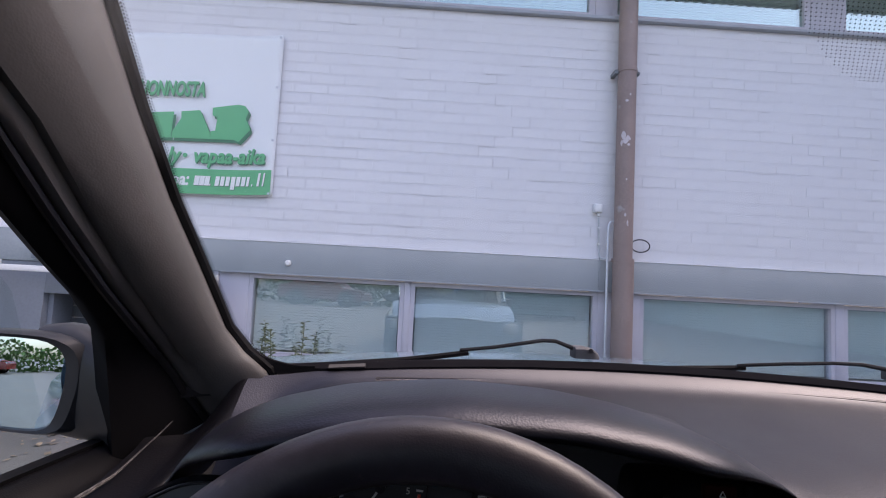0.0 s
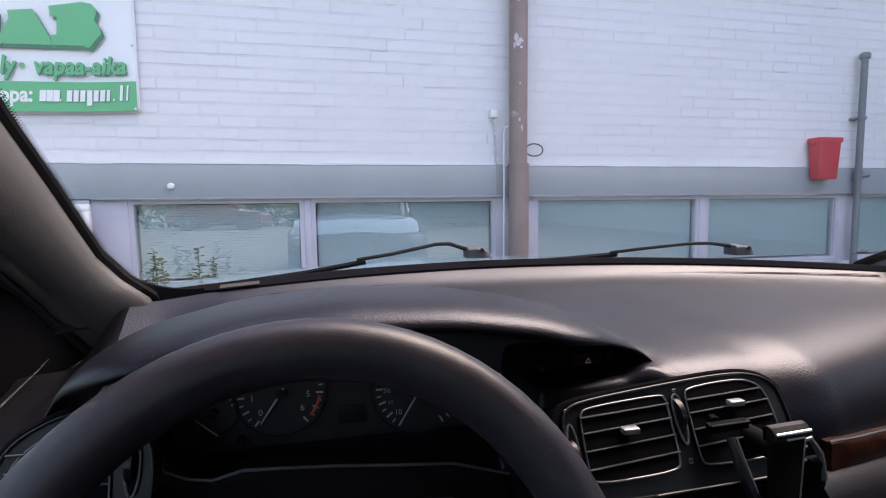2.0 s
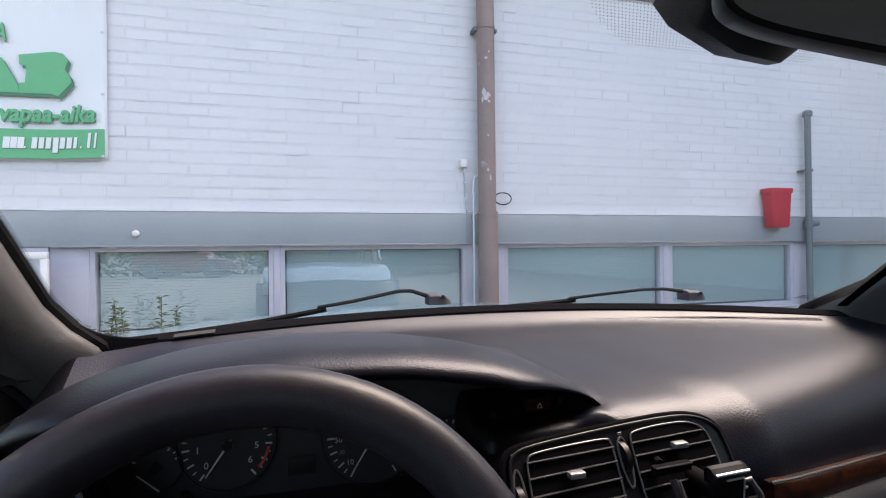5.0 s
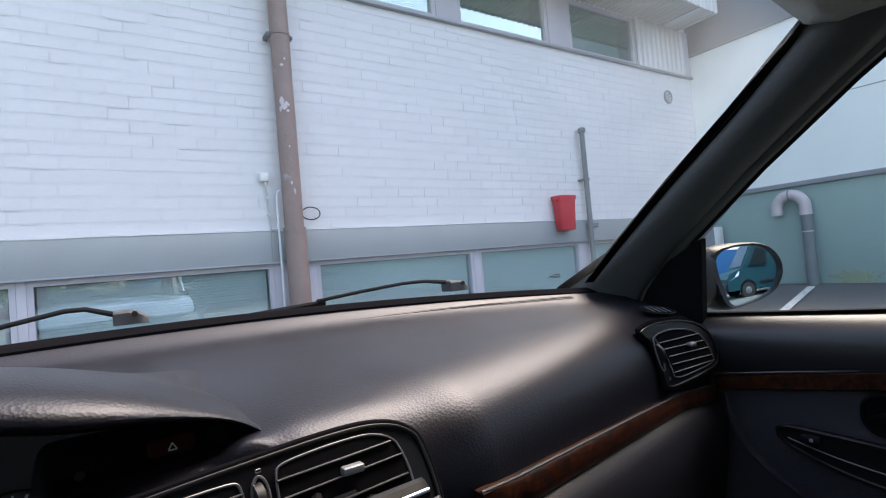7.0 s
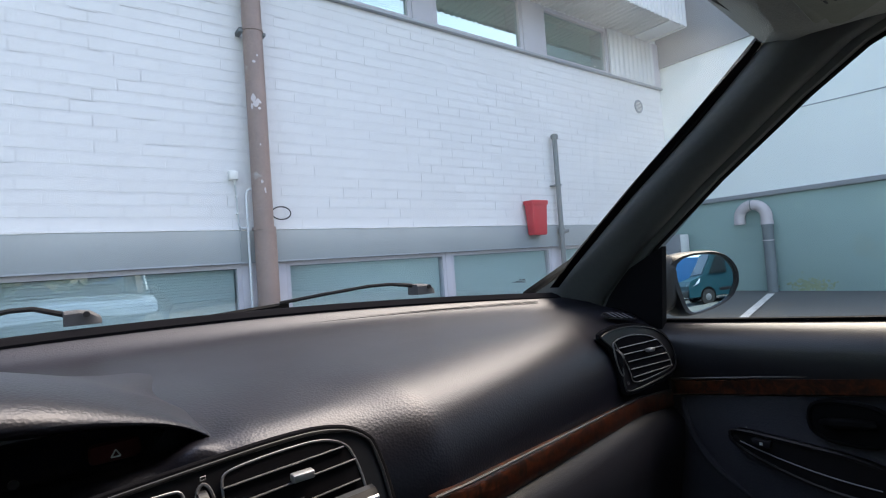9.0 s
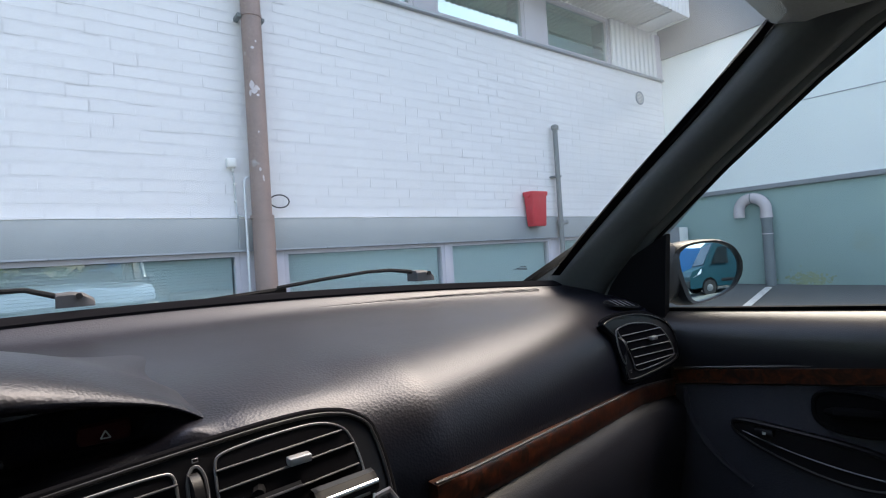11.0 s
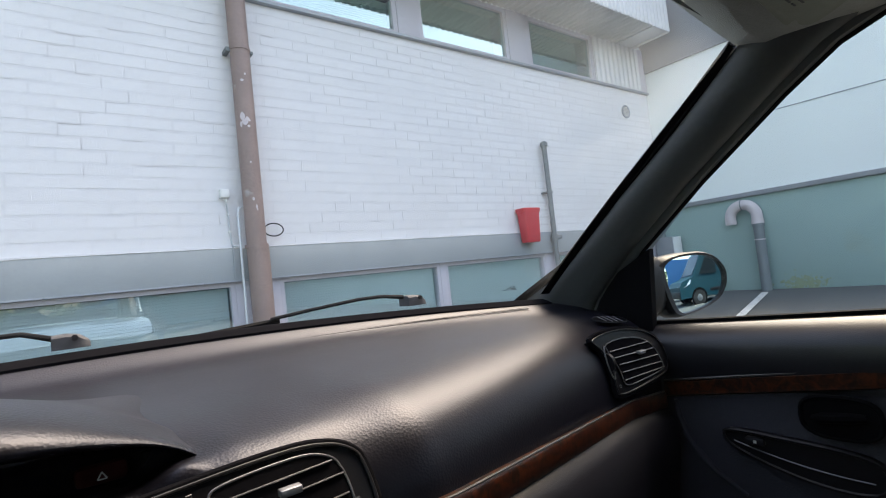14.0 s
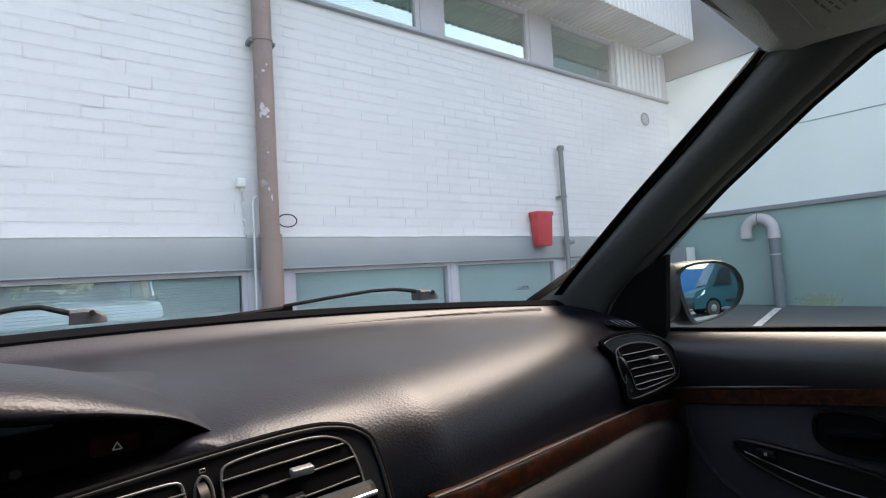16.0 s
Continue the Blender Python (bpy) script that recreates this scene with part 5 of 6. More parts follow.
# ---- pillars ----
def pillar(glass_edge, door_edge, side, mat, label):
    rings = []
    n = len(glass_edge)
    for (gx, gy, gz), (dx, dy, dz) in zip(glass_edge, door_edge):
        g, d = Vector((gx, gy, gz)), Vector((dx, dy, dz))
        inn = Vector((-side, -0.25, -0.2)).normalized()
        ring = [g, g.lerp(d, 0.06) + inn * 0.007, g.lerp(d, 0.2) + inn * 0.017, g.lerp(d, 0.42) + inn * 0.023, g.lerp(d, 0.65) + inn * 0.019, g.lerp(d, 0.82) + inn * 0.012, g.lerp(d, 0.84) + inn * 0.004, g.lerp(d, 0.95) + inn * 0.006, d, d + Vector((side * 0.03, 0.02, 0.01)), g + Vector((side * 0.03, -0.004, -0.008))]
        rings.append(ring)
    return part("a_pillar", loft(rings), mat, car, label, sharp=0.9)


ge = [(1.035, 0.80, 0.86), (1.035, 0.755, 0.912), (1.035, 0.628, 0.974), (1.04, 0.498, 1.087), (1.04, 0.39, 1.171), (1.04, 0.285, 1.262), (1.04, 0.20, 1.325)]
de = [(1.085, 0.60, 0.83), (1.085, 0.56, 0.905), (1.085, 0.494, 0.988), (1.088, 0.377, 1.088), (1.09, 0.252, 1.184), (1.09, 0.184, 1.229), (1.09, 0.06, 1.274)]
pr = pillar(ge, de, 1, PILLARDARK, "dark grey plastic windscreen pillar trim")
part("pillar_seal", tube([(x - 0.003, y + 0.001, z - 0.001) for x, y, z in ge], 0.0085, 8), RUBBER, pr, "black glass edge")
part("door_seal", tube([(x + 0.004, y + 0.003, z + 0.002) for x, y, z in de], 0.007, 8), RUBBER, pr, "black rubber door seal")
gl = [(-0.190, 0.75, 0.86), (-0.214, 0.716, 0.916), (-0.246, 0.713, 0.942), (-0.270, 0.700, 0.975), (-0.285, 0.63, 1.062), (-0.295, 0.565, 1.132), (-0.300, 0.49, 1.215), (-0.300, 0.415, 1.30), (-0.300, 0.37, 1.35)]
dl = [(-0.290, 0.735, 0.84), (-0.315, 0.70, 0.89), (-0.326, 0.685, 0.916), (-0.335, 0.665, 0.94), (-0.34, 0.537, 1.033), (-0.34, 0.45, 1.10), (-0.34, 0.378, 1.16), (-0.345, 0.24, 1.24), (-0.345, 0.12, 1.285)]
wl = [(-0.372, 0.64, 0.80), (-0.372, 0.62, 0.88), (-0.371, 0.606, 0.925), (-0.370, 0.592, 0.965), (-0.365, 0.54, 1.008), (-0.365, 0.474, 1.053), (-0.365, 0.415, 1.096), (-0.365, 0.25, 1.195), (-0.365, 0.12, 1.25)]
part("door_frame", loft([[Vector(a) + Vector((-0.004, 0.004, 0)), Vector(a).lerp(Vector(b), 0.35) + Vector((-0.002, -0.004, -0.002)), Vector(a).lerp(Vector(b), 0.75) + Vector((-0.002, -0.004, -0.002)), Vector(b), Vector(b) + Vector((-0.03, 0.02, 0.01)), Vector(a) + Vector((-0.03, 0.02, 0.01))] for a, b in zip(dl, wl)]), RUBBER, car, "black door frame and seal", sharp=0.9)
pl = pillar(gl, dl, -1, PILLAR, "grey plastic windscreen pillar trim")
part("pillar_seal", tube([(x + 0.002, y + 0.006, z + 0.002) for x, y, z in gl], 0.007, 8), RUBBER, pl, "black glass edge")
bm = bmesh.new()
for (ax, ay, az), (bx, by, bz) in zip(gl[1:], gl[2:]):
    a, b = Vector((ax, ay, az)), Vector((bx, by, bz))
    n = int((b - a).length / 0.0032)
    for i in range(n):
        c = a.lerp(b, i / n) + Vector((0, 0.008, 0.006))
        for k, r in enumerate((0.0016, 0.0012, 0.0008)):
            q, v = c + Vector((0.0064 + 0.0026 * k, 0.0016 * (k % 2), -0.0016 * (k % 2))), (b - a).normalized()
            bm.faces.new([bm.verts.new(q + Vector((1, 0, 0)) * r * math.cos(w) + v * r * math.sin(w)) for w in (0, 1.05, 2.09, 3.14, 4.19, 5.24)])
part("dotted_border", bm, FRIT, ws, "black dots along the glass edge", smooth=False, kind="stuff")
part("door_seal", tube([(x - 0.006, y, z - 0.004) for x, y, z in dl], 0.006, 8), BLACK, pl, "black rubber door seal")


# ---- doors ----
def wood_line(y):
    return 0.773 + 0.149 * (0.454 - max(y, 0.0))


def car_door(side, y0, sill):
    x = lambda v: CX + side * v
    def section(y):
        up = sill(y)
        return [(x(0.752), y, up - 0.012), (x(0.747), y, up + 0.003), (x(0.735), y, up + 0.001), (x(0.715), y, up - 0.016), (x(0.705), y, up - 0.035), (x(0.712), y, up - 0.07), (x(0.716), y, up - 0.095), (x(0.716), y, up - 0.135), (x(0.712), y, up - 0.16), (x(0.708), y, up - 0.24), (x(0.715), y, up - 0.38), (x(0.73), y, up - 0.5), (x(0.78), y, up - 0.5), (x(0.775), y, up - 0.05)]
    d = part("door", loft([section(y) for y in span(y0, -0.75, 20)]), DOORCLOTH, car, "dark door trim with padded top")
    cap = [[p for p in section(y)[1:7]] + [(x(0.73), y, sill(y) - 0.03)] for y in span(y0, -0.75, 20)]
    # the driver's pad takes the copy with painted shade
    part("padded_top", loft([[(px - side * 0.002, py, pz + 0.001) for px, py, pz in r] for r in cap]), DOORPAD if side > 0 else PADSHADE, d, "grained padded door top", sharp=1.0)
    wz = wood_line
    part("wood_trim", loft([[(x(0.714), y, wz(y)), (x(0.709), y, wz(y) - 0.003), (x(0.709), y, wz(y) - 0.023), (x(0.714), y, wz(y) - 0.026), (x(0.722), y, wz(y) - 0.026), (x(0.722), y, wz(y))] for y in span(y0 - 0.03, -0.7, 16)]), BURL, d, "dark burl wood strip")
    part("trim_edge", tube([(x(0.711), y, wz(y) + 0.001) for y in span(y0 - 0.03, -0.7, 12)], 0.0016, 6), TRIMEDGE, d)
    part("window_seal", loft([[(x(0.748), y, sill(y) - 0.010), (x(0.741), y, sill(y) + 0.009), (x(0.758), y, sill(y) + 0.009), (x(0.76), y, sill(y) - 0.010)] for y in span(y0, -0.75, 16)]), RUBBER, d)
    return d


dr = car_door(1, 0.50, lambda y: 0.855 + 0.055 * (0.5 - max(y, -0.1)))
car_door(-1, 0.66, lambda y: 0.828 + 0.04 * min(0, 0.5 - y))
# switch panel and handle cup on the passenger door
pts = []
for t in span(0, 2 * math.pi, 41)[:-1]:
    c = math.cos(t)
    pts.append((1.048, 0.284 + 0.094 * c, 0.692 + 0.012 * c + 0.024 * math.copysign(abs(math.sin(t)) ** 0.6, math.sin(t)) * (1 - 0.3 * c) - 0.006 * (1 - c * c)))
part("switch_panel", outline(pts, (0.02, 0, 0)), SATIN, dr, "glossy black switch panel")
part("panel_rim", tube([(p[0] - 0.0005, p[1], p[2]) for p in pts + pts[:1]], 0.0028, 6), SATIN, dr)
# pale line painted for the gloss along the switch panel
part("panel_gloss", tube([(1.0465, 0.284 + 0.08 * c, 0.686 + 0.012 * c - 0.006 * (1 - c * c)) for c in span(-1, 1, 14)], 0.0010, 6), SLATEDGE, dr)
part("window_switch", box(1.040, 1.05, 0.322, 0.346, 0.698, 0.708, 0.002), BLACK, dr)
part("switch_mark", box(1.0392, 1.0402, 0.331, 0.335, 0.701, 0.705), MARK, dr, smooth=False)
part("card_contour", tube([(1.0635, 0.455, 0.742), (1.0625, 0.452, 0.715), (1.061, 0.440, 0.686), (1.0595, 0.424, 0.662), (1.058, 0.400, 0.640), (1.058, 0.36, 0.615)], [0.003, 0.005, 0.006, 0.006, 0.005, 0.003], 8), DOORCLOTH, dr)
pts = [(1.053, 0.233 + 0.043 * math.copysign(abs(math.cos(t)) ** 0.7, math.cos(t)), 0.748 + 0.026 * math.copysign(abs(math.sin(t)) ** 0.7, math.sin(t))) for t in span(0, 2 * math.pi, 33)[:-1]]
part("handle_cup", outline(pts, (0.012, 0, 0)), RUBBER, dr)
part("handle_rim", tube([(p[0] + 0.0005, p[1], p[2]) for p in pts + pts[:1]], 0.0032, 8), RUBBER, dr)
part("door_handle", tube([(1.05, 0.262, 0.745), (1.044, 0.25, 0.748), (1.044, 0.22, 0.752), (1.05, 0.205, 0.752)], [0.004, 0.007, 0.007, 0.005], 10), RUBBER, dr, "black inner door handle")
for s, y0 in ((1, 0.0), (-1, 0.06)):
    xx = CX + s * 0.738
    ypts = ((0.475, 0.99), (0.487, 0.845), (0.66, 0.84), (0.64, 0.90)) if s > 0 else ((0.630, 0.962), (0.650, 0.823), (0.82, 0.81), (0.80, 0.86))
    part("mirror_triangle", outline([(xx, y, z) for y, z in ypts], (-s * 0.014, 0, 0)), RUBBER, car, "black plastic triangle inside the mirror foot")
# side glass
for s, zt in ((1, 1.25), (-1, 1.25)):
    xx = CX + s * 0.757
    g = part("side_window", outline([(xx, 0.60, 0.855 if s > 0 else 0.79), (xx, -0.75, 0.85 if s > 0 else 0.79), (xx - s * 0.02, -0.70, zt + 0.02), (xx - s * 0.02, 0.03, zt + 0.045), (xx - s * 0.015, 0.20, zt), (xx - s * 0.01, 0.36, 1.14), (xx - s * 0.004, 0.49, 1.02)], (s * 0.004, 0, 0)), SCREEN, car, smooth=False)
    g.visible_shadow = False


# ---- door mirrors ----
RIGHT_GLASS = [(-0.98, 0.66), (-0.72, 0.90), (-0.30, 1.0), (0.33, 1.0), (0.76, 0.80), (1.0, 0.36), (0.97, -0.12), (0.70, -0.56), (0.20, -0.83), (-0.30, -0.97), (-0.56, -1.0), (-0.73, -0.84), (-0.86, -0.30), (-0.96, 0.20)]
LEFT_GLASS = [(-0.91, 0.42), (-0.82, 0.72), (-0.58, 0.93), (-0.15, 1.0), (0.33, 1.0), (0.76, 0.80), (1.0, 0.36), (0.97, -0.12), (0.70, -0.56), (0.20, -0.83), (-0.30, -1.0), (-0.62, -1.06), (-0.79, -0.98), (-0.86, -0.70), (-0.92, -0.10)]


def door_mirror(c, n, hw, hh, foot, side, label):
    c, n = Vector(c), Vector(n).normalized()
    u = Vector((0, 0, 1)).cross(n).normalized()
    v = n.cross(u)
    GLASS = soften(RIGHT_GLASS if side > 0 else LEFT_GLASS, 1)
    def ring(k, d, sx=1.0):
        return [c + u * (side * hw * (a * k if k < 1.05 or a > 0 else a * (k + 2.2 * (k - 1.04)))) + v * (b * hh * k) + n * d for a, b in GLASS]
    m = part("door_mirror", loft([ring(1.0, -0.006), ring(1.04, 0.004), ring(1.10, 0.006), ring(1.16, -0.002), ring(1.19, -0.03), ring(1.06, -0.07), ring(0.7, -0.095)]), MIRRORSHELL, car, label)
    rows = []
    for j in range(9):
        k = 1.03 * (1 - j / 8.2)
        rows.append([q + n * (0.001 - ((q - c).length ** 2) / (2 * 1.25)) for q in ring(k, 0.0)])
    part("mirror_glass", loft(rows), DOORMIRROR, m, "slightly convex blue-tinted mirror glass")
    if foot is None:
        return m
    f = Vector(foot)
    start = c - n * 0.05 - u * side * hw * 0.5
    part("mirror_foot", loft([[start.lerp(f, k) + Vector((0, 0.03 * math.cos(t) + 0.012 * k, r * math.sin(t))) for t in span(0, 2 * math.pi, 21)[:-1]] for k, r in ((0, 0.052), (0.35, 0.05), (0.7, 0.045), (1, 0.046))]), MIRRORSHELL, m)
    return m


rm = door_mirror((1.20, 0.468, 0.919), (-0.47, -0.88, 0.041), 0.058, 0.050, (1.10, 0.545, 0.90), 1, "dark grey passenger door mirror")
lm = door_mirror((-0.523, 0.625, 0.902), (0.24, -0.97, 0.05), 0.085, 0.054, None, -1, "dark grey driver's door mirror")

rings = []
for x, y0, y1, z0, z1 in ((-0.50, 0.652, 0.72, 0.832, 0.970), (-0.475, 0.652, 0.725, 0.828, 0.973), (-0.455, 0.650, 0.728, 0.825, 0.970), (-0.435, 0.645, 0.728, 0.823, 0.962), (-0.415, 0.640, 0.724, 0.824, 0.950), (-0.398, 0.637, 0.718, 0.826, 0.941), (-0.388, 0.635, 0.712, 0.822, 0.936), (-0.380, 0.633, 0.708, 0.814, 0.934)):
    rings.append([(x, (y0 + y1) / 2 + (y1 - y0) / 2 * math.copysign(abs(math.cos(t)) ** 0.6, math.cos(t)), (z0 + z1) / 2 + (z1 - z0) / 2 * math.copysign(abs(math.sin(t)) ** 0.6, math.sin(t))) for t in span(0, 2 * math.pi, 25)[:-1]])
part("mirror_arm", loft(rings), MIRRORSHELL, lm, "dark grey mirror foot")
rings = []
for x, y0, y1, z0, z1 in ((1.098, 0.515, 0.60, 0.858, 0.950), (1.12, 0.497, 0.59, 0.864, 0.972), (1.145, 0.492, 0.58, 0.870, 0.980), (1.165, 0.500, 0.57, 0.880, 0.972)):
    rings.append([(x, (y0 + y1) / 2 + (y1 - y0) / 2 * math.copysign(abs(math.cos(t)) ** 0.6, math.cos(t)), (z0 + z1) / 2 + (z1 - z0) / 2 * math.copysign(abs(math.sin(t)) ** 0.6, math.sin(t))) for t in span(0, 2 * math.pi, 25)[:-1]])
part("mirror_arm", loft(rings), MIRRORSHELL, rm, "dark grey mirror foot")


# ---- front seats, unseen, added to block light from behind ----
def seat(x, y):
    """A padded car seat: cushion, backrest and headrest as parts."""
    st = part("seat", loft([[(x + dx * w, y + py, z) for dx, w in ((-1, 0.25), (-0.8, 0.25), (0, 0.25), (0.8, 0.25), (1, 0.25), (1, 0.24), (-1, 0.24)) for z in ((zt + (0.03 if abs(dx) == 1 else 0.0)) if w == 0.25 else zt - 0.14,)] for py, zt in ((-0.10, 0.50), (-0.08, 0.53), (0.10, 0.53), (0.36, 0.55), (0.40, 0.52))]), SEATCLOTH, car, "dark cloth front seat, unseen, blocks light from behind")
    part("backrest", loft([[(x + dx * wd, y + by + (0.035 if abs(dx) == 1 else 0.0), bz) for dx in (-1, -0.7, 0, 0.7, 1)] + [(x + dx * wd * 0.95, y + by - 0.11, bz) for dx in (1, 0, -1)] for by, bz, wd in ((-0.08, 0.48, 0.24), (-0.12, 0.62, 0.25), (-0.19, 0.85, 0.24), (-0.24, 1.02, 0.20), (-0.26, 1.06, 0.15))]), SEATCLOTH, st)
    part("headrest", box(x - 0.13, x + 0.13, y - 0.33, y - 0.23, 1.08, 1.22, 0.03), SEATCLOTH, st)
    return st


seat(CX + 0.36, -0.42)
seat(CX - 0.36, -0.50)
# rear bench, unseen too, added for the same blocking
part("rear_seat", box(CX - 0.66, CX + 0.66, -1.34, -1.20, 0.45, 0.98, 0.05), SEATCLOTH, car, "dark cloth rear bench, unseen, blocks light from behind")

# ---- roof lining, visor, inner mirror ----
def crown(x):
    return 0.038 * max(0.0, 1 - ((x - CX) / 0.62) ** 2)


rows = [[(x, y, z - 0.02 * ((x - CX) / 0.72) ** 4 + crown(x)) for x in span(CX - 0.74, CX + 0.74, 16)] for y, z in ((0.285, 1.272), (0.25, 1.262), (0.18, 1.268), (0.0, 1.285), (-0.4, 1.30), (-1.0, 1.30), (-1.5, 1.27))]
hl = part("headliner", loft(rows, closed=False), LINER, car, "grey cloth roof lining")
hl.modifiers.new("thickness", "SOLIDIFY").thickness = -0.012
for s in (1, -1):
    part("roof_rail", tube([(CX + s * 0.735, y, z) for y, z in ((0.10, 1.256), (-0.1, 1.268), (-0.5, 1.275), (-1.0, 1.265), (-1.4, 1.23))], 0.026, 10), LINER, car)
part("header_trim", loft([[(x, top_y(x) + 0.016, 1.265 + crown(x)), (x, top_y(x) - 0.02, 1.252 + crown(x)), (x, top_y(x) - 0.05, 1.258 + crown(x)), (x, top_y(x) - 0.05, 1.27 + crown(x)), (x, top_y(x) + 0.016, 1.28 + crown(x))] for x in span(-0.36, 1.06, 20)]), LINER, car)
part("screen_top_border", loft([[(x, top_y(x) + 0.022, 1.262 + crown(x)), (x, top_y(x) + 0.012, 1.266 + crown(x)), (x, top_y(x) + 0.012, 1.272 + crown(x)), (x, top_y(x) + 0.022, 1.270 + crown(x))] for x in span(-0.33, 1.03, 20)]), RUBBER, car)
vis = part("sun_visor", loft([[(CX + 0.42 + (x - CX - 0.42) * k, 0.12 + (y - 0.12) * k, z) for x, y in soften([(0.50, 0.165), (0.81, 0.194), (0.945, 0.2065), (0.976, 0.209), (0.9805, 0.206), (0.972, 0.1985), (0.978, 0.1965), (0.997, 0.1995), (1.012, 0.190), (0.99, 0.160), (0.94, 0.115), (0.91, 0.02), (0.50, 0.01)], 1)] for k, z in ((0.97, 1.2335), (1.0, 1.236), (1.0, 1.244), (0.97, 1.247))]), VISOR, car, "folded grey vinyl sun visor with a faint printed label")
part("visor_hook", tube([(0.955, 0.20, 1.244), (0.965, 0.203, 1.256), (0.975, 0.205, 1.268)], 0.006, 8), VISOR, vis)
for k in range(5):
    for q in range(4):
        x = 0.852 + 0.018 * q + 0.002 * k
        part("print_bar", box(x, x + 0.013 - 0.003 * ((k + q) % 2), 0.150 + 0.0075 * k, 0.152 + 0.0075 * k, 1.2328, 1.2345), BLACK, vis, smooth=False)
MC, MU, MV, MN = Vector((0.447, 0.212, 1.209)), Vector((0.925, -0.37, -0.265)).normalized(), Vector((0.06, -0.12, 0.99)).normalized(), Vector((-0.37, -0.925, -0.09)).normalized()


def mirror_ring(w, h, d):
    return [MC + MU * (w * math.copysign(abs(math.cos(t)) ** 0.5, math.cos(t))) + MV * (h * math.copysign(abs(math.sin(t)) ** 0.5, math.sin(t))) + MN * d for t in span(0, 2 * math.pi, 37)[:-1]]


im = part("inner_mirror", loft([mirror_ring(0.085, 0.022, -0.035), mirror_ring(0.108, 0.031, -0.022), mirror_ring(0.113, 0.034, 0.0), mirror_ring(0.111, 0.033, 0.005), mirror_ring(0.105, 0.028, 0.004)]), BLACK, car, "black inner mirror housing")
part("mirror_glass", loft([mirror_ring(0.105, 0.028, 0.003), mirror_ring(0.105, 0.028, 0.0046)]), MIRROR, im, "tilted mirror glass")
part("mirror_stem", tube([MC - MN * 0.02, (0.472, 0.31, 1.246), (0.472, 0.34, 1.262)], 0.013, 12), BLACK, im)
part("anti_dazzle_tab", outline([MC + MU * a - MV * b - MN * 0.004 for a, b in ((0.03, 0.030), (0.055, 0.030), (0.053, 0.043), (0.034, 0.043))], MN * 0.008), BLACK, im)
part("sensor_shroud", loft([[(x + 0.022, y, z + 0.011) for x, y, z in ring] for ring in ([(0.352, 0.362, 1.262), (0.372, 0.365, 1.244), (0.43, 0.368, 1.222), (0.493, 0.365, 1.216), (0.515, 0.355, 1.232), (0.515, 0.31, 1.29), (0.35, 0.31, 1.29)], [(0.360, 0.345, 1.262), (0.38, 0.345, 1.240), (0.435, 0.345, 1.216), (0.488, 0.345, 1.211), (0.506, 0.34, 1.225), (0.506, 0.29, 1.275), (0.36, 0.29, 1.275)], [(0.385, 0.33, 1.258), (0.40, 0.33, 1.243), (0.44, 0.33, 1.224), (0.48, 0.33, 1.220), (0.492, 0.325, 1.232), (0.49, 0.285, 1.27), (0.385, 0.285, 1.27)])]), BLACK, car, "black rain sensor shroud behind the mirror")

# ---- outer shell ----
part("bonnet", loft([[(CX + s * w, y, z - 0.05 * s * s) for s in span(-1, 1, 12)] for y, z, w in ((0.86, 0.925, 0.80), (1.2, 0.905, 0.79), (1.6, 0.86, 0.77), (1.9, 0.79, 0.74), (2.02, 0.72, 0.70))], closed=False), BODY, car, "painted bonnet")
part("bumper", loft([[(CX + s * 0.82, 2.02 + 0.14 * (1 - s * s), z) for s in span(-1, 1, 12)] for z in (0.71, 0.60, 0.45, 0.25)], closed=False), BODY, car)
